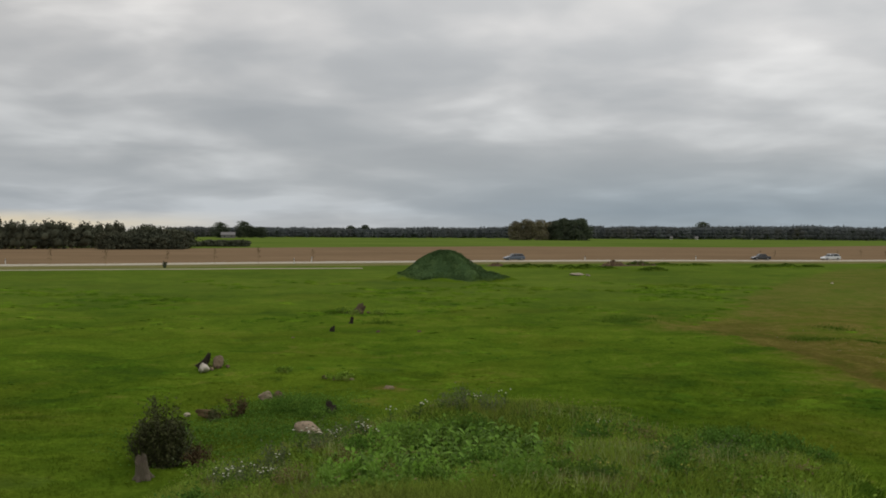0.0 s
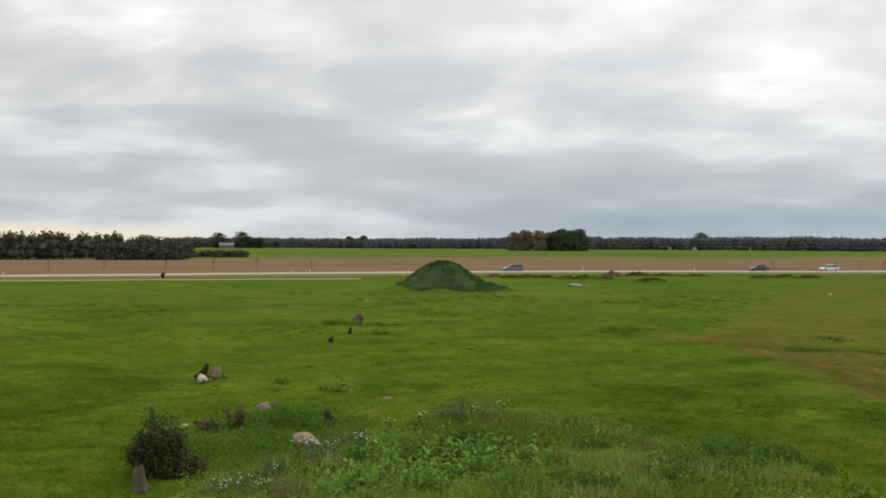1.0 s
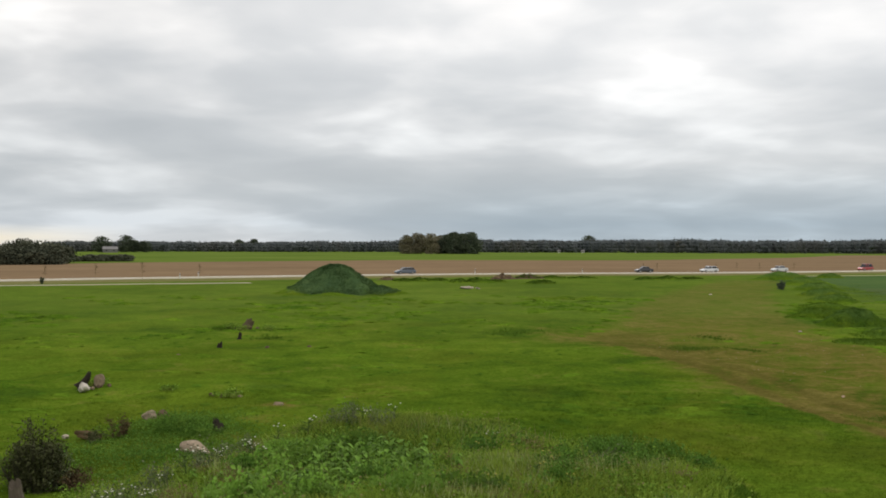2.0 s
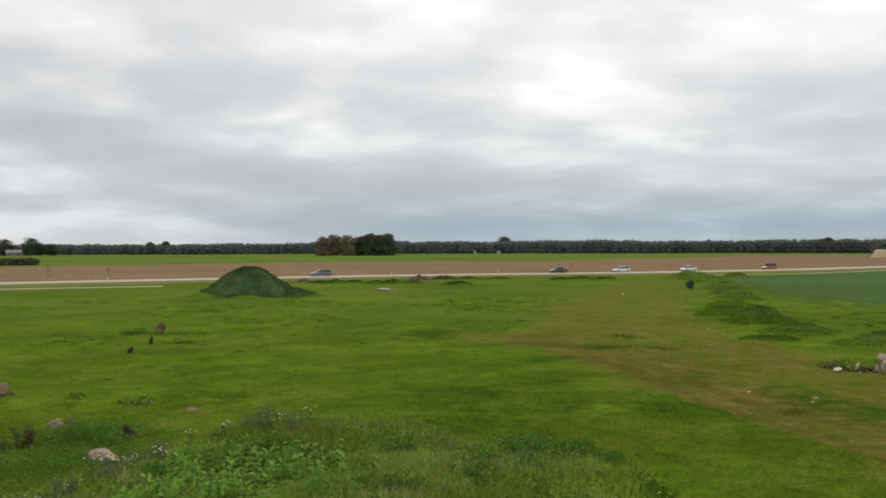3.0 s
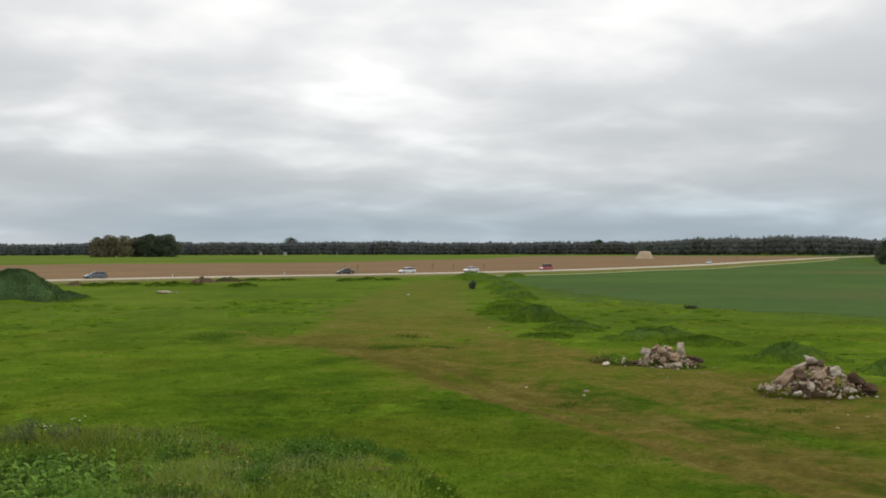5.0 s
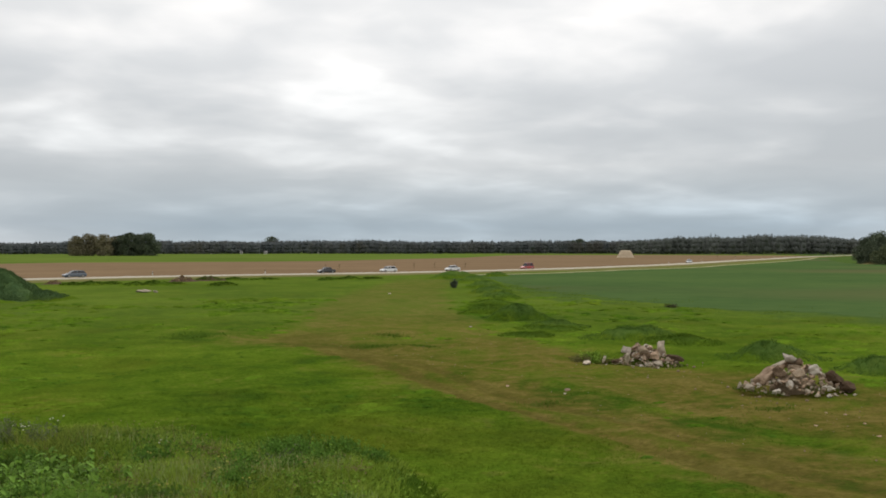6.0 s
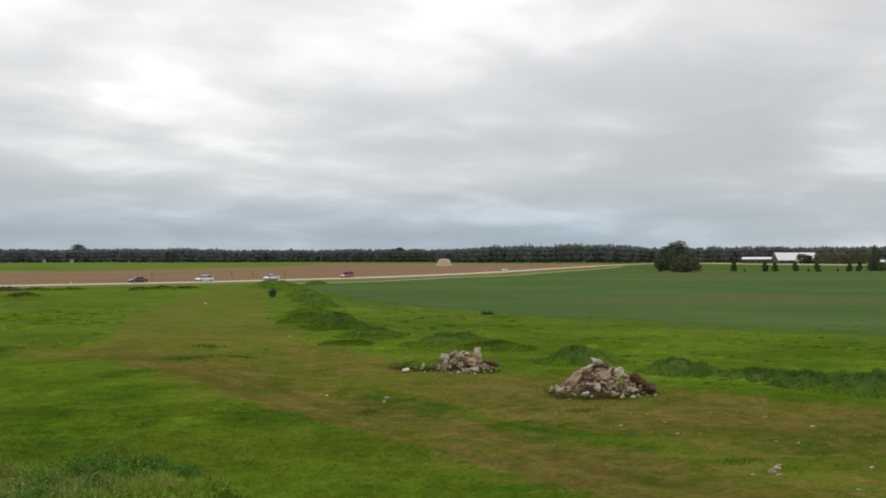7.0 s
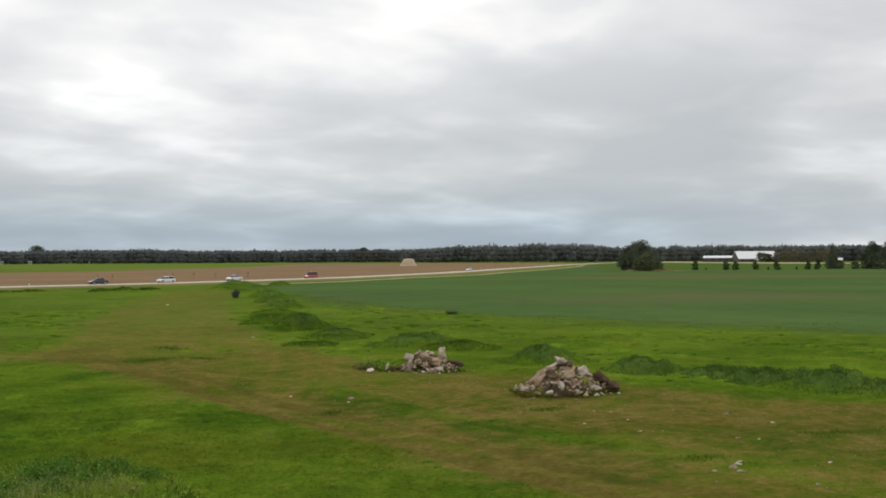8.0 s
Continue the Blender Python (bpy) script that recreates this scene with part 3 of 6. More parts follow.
def band(name, line, n, lo, hi, z, mat, label="", parent=None, kind="structure", category="", rag=0.0, seed=1, drop=0.0):
    """A strip between two offsets from a line, with turned-down edges."""
    e = rag * ripple(np.arange(len(line)) * 3.7, np.arange(len(line)) * 0, 5, seed)
    rows = [(lo - 0.4, -0.3), (lo, z), ((lo + hi) / 2, z + drop), (hi, z), (hi + 0.4, -0.3)]
    vs = np.concatenate([np.column_stack([line + n * (o + e[:, None]), np.full(len(line), h)]) for o, h in rows])
    L = len(line)
    i = np.arange(L - 1)
    fs = np.concatenate([np.stack([q * L + i, q * L + i + 1, (q + 1) * L + i + 1, (q + 1) * L + i], 1)[:, ::-1] for q in range(len(rows) - 1)])
    ob = new(name, mesh_of(name, vs, fs, mat, False))
    if parent:
        ob.parent = parent
        if label:
            ob["label"] = label
        return ob
    return tagged(ob, label, category or name.replace("_", " "), kind=kind)


r_line, r_n = ribbon(ROAD)
s_line, s_n = ribbon(SIDE)
road = band("road", r_line, r_n, -3.1, 3.1, 0.16, ASPHALT, "pale grey asphalt country road with gravel shoulders", category="road", drop=0.06)
band("shoulder", r_line, r_n, -4.6, -3.55, 0.12, GRAVEL, "pale gravel shoulder", road)
band("shoulder", r_line, r_n, 3.55, 4.4, 0.12, GRAVEL, "pale gravel shoulder", road)
for o in (-2.9, 2.9):
    band("edge_line", r_line, r_n, o - 0.08, o + 0.08, 0.19, LINE, "white painted edge line", road)
band("verge", r_line, r_n, -17.0, -5.1, 0.06, VERGE, "dry yellowish grass verge beside the road", category="verge", rag=1.2)
half_ = [(s_line[:, 0] < -10), (s_line[:, 0] > 100)]
for k_ in (0, 1):
    band("farm_track", s_line[half_[k_]], s_n[half_[k_]], -1.2, 1.2, 0.05, DRYSTRIP if k_ else GRAVEL, "dry pale strip of grass along the crop" if k_ else "narrow pale gravel farm track through the grass", category="track", rag=0.5, seed=4)

f_line, f_n = ribbon([(900, 800), (838, 676), (772, 560), (727, 456), (736, 410), (790, 300)])
band("stubble_strip", f_line, f_n, -45.0, 45.0, 0.12, DRYSTRIP, "pale strip of stubble across the far fields", category="field", rag=4.0, seed=9)


def field(name, outline, z, mat, label):
    """A tilled field: its outline, eased and finely cut, with slightly rolling ground."""
    ring = []
    for (xa, ya), (xb, yb) in zip(outline, outline[1:] + outline[:1]):
        k = max(1, min(60, int(math.hypot(xb - xa, yb - ya) / 0.8))) if min(math.hypot(xa, ya), math.hypot(xb, yb)) < 260 else 1
        for q in range(k):
            x, y = xa + (xb - xa) * q / k, ya + (yb - ya) * q / k
            j = 3.2 * float(ripple(x, y, 13.0, 3)) + 1.6 * float(ripple(x, y, 5.3, 4)) + 0.9 * float(ripple(x, y, 2.3, 5)) + 0.5 * float(ripple(x, y, 0.9, 6)) if k > 1 else 0
            ring.append((x + j, y + j * 0.3))
    bm = bmesh.new()
    f = bm.faces.new([bm.verts.new((x, y, z)) for x, y in ring])
    top = bmesh.ops.extrude_face_region(bm, geom=[f])
    bmesh.ops.translate(bm, vec=(0, 0, -0.3), verts=[v for v in top["geom"] if isinstance(v, bmesh.types.BMVert)])
    bmesh.ops.triangulate(bm, faces=bm.faces[:])
    bmesh.ops.recalc_face_normals(bm, faces=bm.faces[:])
    return tagged(new(name, mesh_bm(name, bm, mat)), label, "field", kind="structure")


def along(line, n, off, lo, hi):
    """Points of an offset line whose x lies between two values."""
    q = line + n * off
    return [tuple(v) for v in q if lo <= v[0] <= hi]


field("ploughed_field", along(r_line, r_n, 6.2, -700, 640) + [(655, 672), (600, 800), (463, 829), (300, 600), (228, 535), (150, 462), (111, 452),
      (32, 459), (-20, 420), (-64, 386), (-80, 372), (-94, 349), (-150, 352), (-300, 335), (-690, 270)], 0.07, PLOUGH, "brown ploughed field of bare soil beyond the road")
field("crop_field", [(91, 190), (79, 143), (69, 108), (66.5, 99), (68, 84), (69.5, 69), (70.5, 55), (73, 45), (73.5, 37), (76, 0), (82, -60), (600, -160), (560, 60), (520, 150), (430, 219),
      (395, 232), (345, 264), (322, 290), (420, 392), (500, 462)] + along(s_line, s_n, -2.0, 96, 520)[::-1], 0.012, CROP, "bluish green field of young cereal")


# ---------------------------------------------------------------- grass
def blades(x, y, h, w, lean, seed, z=None):
    """Triangular blades of grass standing at x, y."""
    g = np.random.default_rng(seed)
    k = len(x)
    a, t = g.uniform(0, 2 * np.pi, k), g.uniform(0, 2 * np.pi, k)
    z = ground_z(x, y) if z is None else z
    h = h * g.uniform(0.55, 1.15, k)
    dx, dy = np.cos(a) * w / 2, np.sin(a) * w / 2
    lx, ly = np.cos(t) * h * lean * g.uniform(0.2, 1, k), np.sin(t) * h * lean * g.uniform(0.2, 1, k)
    v = np.empty((k, 3, 3))
    v[:, 0] = np.stack([x - dx, y - dy, z - 0.03], 1)
    v[:, 1] = np.stack([x + dx, y + dy, z - 0.03], 1)
    v[:, 2] = np.stack([x + lx, y + ly, z + h], 1)
    return v.reshape(-1, 3)


def tris(v):
    return np.arange(len(v)).reshape(-1, 3)


def sector(k, r0, r1, a0, a1, g, power=1.0):
    """k places spread over a sector of the plan."""
    r = r0 + (r1 - r0) * g.random(k) ** power
    a = np.radians(g.uniform(a0, a1, k))
    return r * np.sin(a), r * np.cos(a)


def grass_stuff(name, label, mat, sets):
    v = np.concatenate(sets)
    tagged(new(name, mesh_of(name, v, tris(v), mat)), label, "grass", kind="stuff")


def tufts(k, r0, r1, per, spread, h, w, lean, seed, a0=-30, a1=70, power=1.0, bare=True):
    g = np.random.default_rng(seed)
    x, y = sector(k, r0, r1, a0, a1, g, power)
    if bare:
        keep = g.random(k) > 1.12 * earth_share(x, y)
        x, y = x[keep], y[keep]
    big_ = 0.65 + 0.55 * (ripple(x, y, 3.1, seed) * 0.5 + 0.5) + 0.35 * ripple(x, y, 0.9, seed + 1)
    n = len(x)
    xx = np.repeat(x, per) + g.normal(0, spread, n * per)
    yy = np.repeat(y, per) + g.normal(0, spread, n * per)
    return blades(xx, yy, np.repeat(np.clip(h * big_, 0.03, 1), per), w, lean, seed + 7)


grass_stuff("mound_grass", "long uneven green grass on the earth mound", MOUND_BLADE,
            [tufts(11500, 5.5, 13, 12, 0.06, 0.085, 0.013, 1.9, 21, -30, 23), tufts(1500, 5.5, 12, 9, 0.05, 0.12, 0.011, 1.4, 22, -30, 21),
             tufts(4000, 0.9, 11, 9, 0.08, 0.06, 0.014, 2.2, 23, -180, 180, 0.6)])
grass_stuff("pasture_grass", "short pasture grass in uneven tufts", BLADE,
            [tufts(25000, 13, 42, 8, 0.12, 0.065, 0.024, 2.2, 31, power=0.8), tufts(2600, 5.5, 14, 9, 0.09, 0.055, 0.014, 2.4, 32, 8, 50)])


def margin():
    """Rank grass straggling into the crop along the field's edge."""
    g = np.random.default_rng(33)
    y = g.uniform(-10, 190, 16000)
    x = np.interp(y, CROP_Y, CROP_X)
    x = x + 1.5 * ripple(x, y, 3.0, 34) + g.normal(0, 4.0, len(y)) + 0.4
    keep = ripple(x, y, 3.0, 36) > 0.3
    x, y = x[keep], y[keep]
    grass_stuff("field_margin_grass", "straggling rank grass along the edge of the crop", BLADE, [blades(x, y, np.full(len(y), 0.14), 0.07, 2.2, 35)])


margin()


def rank_patches():
    """Taller dark grass standing in drifts in the pasture."""
    g = np.random.default_rng(37)
    sets = []
    for px, py, rx, ry, share in RANK_SPOTS:
        k = int(800 * share * rx * ry / (1 + 0.02 * py)) + 120
        x, y = g.normal(px, rx * 0.6, k), g.normal(py, ry * 0.6, k)
        sets.append(blades(x, y, np.full(k, 0.16) * (0.7 + 0.5 * ripple(x, y, 0.7, 38)), 0.02 + py * 0.0007, 1.5, 39))
    grass_stuff("rank_grass_drifts", "dark rank grass standing in drifts in the pasture", BERM_BLADE, sets)


rank_patches()


def tussocks(name, label, mat, count, seed, r0, r1, low, high, flat_, a0=-30, a1=70):
    """Low uneven hummocks of thicker grass in drifts over the pasture."""
    g = np.random.default_rng(seed)
    x, y = sector(count, r0, r1, a0, a1, g, 0.75)
    drift = ripple(x, y, 6, seed) + 0.6 * ripple(x, y, 2.2, seed + 1)
    keep = (drift > 0.15) & (g.random(count) > 1.3 * earth_share(x, y)) & (x < 64)
    x, y = x[keep], y[keep]
    k, n_a = len(x), 9
    r = np.hypot(x, y)
    size = g.uniform(low, high, k) * (0.7 + r / 70)
    t = np.arange(n_a) * 2 * np.pi / n_a
    rings = []
    for q, hz in ((1.0, -0.04), (0.72, 0.55), (0.35, 0.92)):
        jit = g.uniform(0.7, 1.3, (k, n_a))
        rx = x[:, None] + np.cos(t) * size[:, None] * q * jit * 1.3
        ry = y[:, None] + np.sin(t) * size[:, None] * q * jit
        rings.append(np.stack([rx, ry, ground_z(rx, ry) + hz * flat_ * size[:, None] * g.uniform(0.6, 1.3, (k, 1)) * (0.75 + 0.5 * g.random((k, n_a)))], -1))
    tip = np.stack([x, y, ground_z(x, y) + flat_ * size], 1)[:, None]
    v = np.concatenate(rings + [tip], 1)
    per = 3 * n_a + 1
    f = []
    for q in (0, 1):
        for j in range(n_a):
            i, m = q * n_a + j, q * n_a + (j + 1) % n_a
            f += [(i, m, m + n_a), (i, m + n_a, i + n_a)]
    f += [(2 * n_a + j, 2 * n_a + (j + 1) % n_a, 3 * n_a) for j in range(n_a)]
    faces = (np.array(f)[None] + (np.arange(k) * per)[:, None, None]).reshape(-1, 3)
    tagged(new(name, mesh_of(name, v.reshape(-1, 3), faces, mat, True)), label, "grass", kind="stuff")


tussocks("tussock_grass", "low hummocks of thicker green grass over the pasture", TUSSOCK, 8000, 77, 34, 120, 0.10, 0.30, 0.2)
tussocks("weed_tufts", "low dark green weed tufts in the pasture", WEEDS, 1300, 78, 14, 75, 0.05, 0.15, 0.4)


# ---------------------------------------------------------------- earth heaps
def heap(name, label, x, y, rx, ry, h, turn, seed, mat, blade=DARK_BLADE, sharp=1.0, blade_h=0.25, count=1500, category="earth mound", group="", rough_=0.12, wb=None, cover=(0.12, 0.8), reach=0.6, dent=None):
    """A heap of earth, overgrown: an uneven dome on the ground with grass standing on it."""
    g = np.random.default_rng(seed)
    n_a, n_r = 56, 22
    A, Q = np.meshgrid(np.linspace(0, 2 * np.pi, n_a, endpoint=False), np.linspace(0, 1.12, n_r))
    ca, sa = math.cos(radians(turn)), math.sin(radians(turn))

    def dome(u, v):
        q = np.hypot(u, v)
        q = q * (1 + rough_ * ripple(np.cos(np.arctan2(v, u)) * 2, np.sin(np.arctan2(v, u)) * 2, 1, seed))
        d = np.exp(-(q / 0.52) ** (2.0 * sharp)) * (1 - smooth(q, 0.7, 1.08))
        lump = ripple(u * rx, v * ry, max(0.5, h * 0.45), seed + 1) * rough_ + ripple(u * rx, v * ry, max(0.25, h * 0.18), seed + 2) * rough_ * 0.4
        if dent:
            d = d - dent[4] * np.exp(-(((u - dent[0]) / dent[2]) ** 2 + ((v - dent[1]) / dent[3]) ** 2))
        return h * np.clip(d + lump * smooth(d, 0, 0.3), 0, 2)

    U, V = Q * np.cos(A), Q * np.sin(A)
    Z = dome(U, V)
    lx, ly = U * rx * ca - V * ry * sa, U * rx * sa + V * ry * ca
    base = ground_z(x + lx, y + ly)
    verts = np.stack([lx.ravel(), ly.ravel(), (base + Z - 0.05 - 0.25 * smooth(Q, 1.0, 1.12)).ravel()], 1)
    i, j = np.meshgrid(np.arange(n_r - 1), np.arange(n_a), indexing="ij")
    k = (j + 1) % n_a
    faces = np.stack([i * n_a + j, (i + 1) * n_a + j, (i + 1) * n_a + k, i * n_a + k], -1).reshape(-1, 4)
    ob = thing(name, label, category, group, at=pose(x, y, 0))
    me = mesh_of("earth_body", verts, faces, mat, True)
    cov = np.repeat((1 - smooth(Q, *cover)).reshape(-1, 1), 4, 1)
    me.color_attributes.new("cover", "FLOAT_COLOR", "POINT").data.foreach_set("color", cov.astype(np.float32).ravel())
    part("earth_body", me, ob)
    if count:
        q, t = g.random(count) ** 0.75 * reach, g.uniform(0, 2 * np.pi, count)
        u, v = q * np.cos(t), q * np.sin(t)
        bx, by = u * rx * ca - v * ry * sa, u * rx * sa + v * ry * ca
        bz = ground_z(x + bx, y + by) + dome(u, v)
        dist = math.hypot(x, y)
        bv = blades(bx, by, np.full(count, blade_h) * (0.6 + 0.5 * ripple(bx, by, 1.2, seed + 5)), wb or (0.03 + dist * 0.0012), 1.6, seed + 9, bz)
        grass = part("grass_cover", mesh_of("grass_cover", bv, tris(bv), blade), ob)
        tagged(grass, kind="stuff")
    return ob


heap("grassy_mound", "tall round earth mound overgrown with dark green grass", 0.2, 126.0, 8.8, 7.6, 3.75, 0, 5, MOUNDG, FAR_BLADE, sharp=1.35, blade_h=0.2, count=14000, rough_=0.08, wb=0.1, cover=(0.42, 0.88), reach=0.70, dent=(0.04, -0.44, 0.38, 0.18, 0.27))
heap("grassy_mound", "low grassy foot of earth running out from the tall mound", 5.6, 124.2, 5.0, 3.2, 0.95, -6, 6, MOUNDG, FAR_BLADE, sharp=1.1, blade_h=0.2, count=2400, wb=0.09, cover=(0.2, 0.75), reach=0.62)
heap("earth_heap", "low heap of bare purplish brown earth by the road", 32.4, 182.6, 3.4, 2.6, 1.0, 15, 7, SOIL, STRAW, blade_h=0.3, count=200, category="earth heap", rough_=0.25)
heap("earth_heap", "long flat bank of brown earth and weeds by the road", 38.2, 186.0, 4.6, 2.4, 0.8, 12, 28, SOIL, BERM_BLADE, blade_h=0.35, count=500, category="earth heap", rough_=0.3)
heap("earth_heap", "small spill of brown earth beside the mound", 9.8, 178.5, 2.4, 1.8, 0.55, 8, 58, SOIL, STRAW, blade_h=0.3, count=150, category="earth heap", rough_=0.3)
BANKS = [(12.4, 170.5, 3.0, 0.5, 8), (15.2, 171.0, 3.6, 0.75, 9), (18.4, 172.0, 3.2, 0.5, 10), (21.6, 164.2, 2.8, 0.75, 14), (24.6, 165.0, 3.6, 0.95, 15), (28.2, 166.6, 3.0, 0.5, 27), (34.6, 158.4, 3.6, 0.6, 59),
         (43.5, 188.5, 4.0, 0.5, 48), (49.0, 186.0, 4.5, 0.45, 49), (59.5, 178.0, 3.6, 0.6, 50), (63.6, 178.4, 4.4, 0.8, 52), (69.5, 181.5, 3.6, 0.4, 53)]
for gx, gy, rx_, h_, sd in BANKS:
    heap("grassy_bank", "low grassy bank of earth along the roadside", gx, gy, rx_ * 1.2, 2.6, h_ * 0.8, 12, sd, BERM, BERM_BLADE, blade_h=0.26, count=500, category="earth bank", rough_=0.28, group="banks along the roadside")
# the line of old earth heaps beside the worn track
HEAPS = [(87, 179, 12.0, 4.0, 1.4, 20, 31), (101, 187, 6.0, 3.0, 0.9, 20, 29), (79, 154, 5.5, 8.0, 1.1, 0, 32), (70, 133, 5.0, 6.5, 1.0, 0, 33), (62.5, 117, 4.5, 5.5, 0.9, 10, 34), (57.0, 105, 4.0, 5.5, 0.7, 10, 54), (50.5, 94, 4.0, 5.5, 0.45, 10, 55), (46.0, 87, 4.0, 4.5, 0.35, 10, 56), (38.0, 61.5, 4.5, 3.5, 0.3, -30, 57), (34.0, 58.4, 3.4, 2.0, 0.22, -30, 43)]
for hx_, hy_, a_, b_, h_, t_, s_ in HEAPS:
    heap("overgrown_heap", "old spread earth heap overgrown with green grass", hx_, hy_, a_, b_, h_ * 1.05, t_, s_, RANK if hy_ > 100 else BERM, DARK_BLADE if hy_ > 100 else BERM_BLADE, sharp=1.5, blade_h=0.16, count=1300, rough_=0.13, wb=0.05, group="earth heaps along the track")
for hx_, hy_, a_, b_, h_, t_, s_ in [(42.8, 80.8, 3.4, 2.6, 0.95, -25, 35), (40.7, 71.4, 3.5, 2.8, 1.35, -25, 36), (40.1, 64.0, 2.9, 1.9, 0.75, -30, 37),
                                     (40.0, 53.9, 4.4, 3.0, 0.95, -35, 38), (40.6, 49.9, 3.2, 2.4, 0.5, -45, 46), (40.0, 41.2, 3.6, 2.8, 1.0, -40, 39), (38.9, 32.6, 3.0, 2.3, 0.92, -65, 40), (39.6, 29.0, 3.6, 2.0, 0.6, -72, 41), (40.2, 26.4, 3.4, 2.1, 0.85, -74, 42),
                                     (40.7, 23.4, 3.8, 2.2, 1.0, -78, 44), (41.1, 20.2, 3.8, 2.1, 0.7, -80, 45), (41.3, 17.2, 3.6, 2.2, 0.9, -80, 60), (41.5, 13.8, 4.2, 2.2, 0.75, -84, 47)]:
    pale_ = hy_ > 75 or abs(hy_ - 49.9) < 0.1
    heap("overgrown_heap", "rounded heap of soil overgrown with lighter green grass" if pale_ else "rounded heap of soil overgrown with dark rank grass", hx_, hy_, a_ * 1.15, b_ * 1.15, h_ * (0.9 if hy_ > 64 else 0.74), t_, s_,
         BERM if pale_ else RANK, BERM_BLADE if pale_ else DARK_BLADE, sharp=1.6, blade_h=0.2, count=2200, rough_=0.14 if hy_ > 45 else 0.27, wb=0.04, group="earth heaps along the track", cover=(0.2, 0.72) if hy_ > 35 else (0.25, 0.85), reach=0.78)


# ---------------------------------------------------------------- stones
def stone_mesh(name, size, seed, mat, cuts=11, level=3, rough_=0.08):
    """A broken field stone: a lump with flat broken faces."""
    g = random.Random(seed)
    bm = bmesh.new()
    bmesh.ops.create_icosphere(bm, subdivisions=level, radius=1.0)
    planes = []
    for _ in range(cuts):
        d = Vector((g.gauss(0, 1), g.gauss(0, 1), g.gauss(0, 1))).normalized()
        planes.append((d, g.uniform(0.42, 0.8)))
    off = Vector((g.uniform(-50, 50), g.uniform(-50, 50), g.uniform(-50, 50)))
    for v in bm.verts:
        for d, s in planes:
            over = v.co.dot(d) - s
            if over > 0:
                v.co -= d * over * 0.92
        v.co += v.co.normalized() * (noise.noise(v.co * 1.6 + off) * rough_ * 1.5 + noise.noise(v.co * 5 + off) * rough_ * 0.4)
        v.co = Vector((v.co.x * size[0] / 2, v.co.y * size[1] / 2, v.co.z * size[2] / 2))
    return mesh_bm(name, bm, mat)


def stone(name, label, x, y, size, turn, seed, mat, sink=0.25, tilt=(0, 0), category="stone", group="", cuts=11):
    ob = new(name, stone_mesh(name, size, seed, mat, cuts, 4 if size[0] > 0.5 and math.hypot(x, y) < 60 else 3, 0.13))
    ob.matrix_basis = pose(x, y, rest(x, y) + size[2] * (0.5 - sink), tilt[0], tilt[1], turn)
    return tagged(ob, label, category, group)


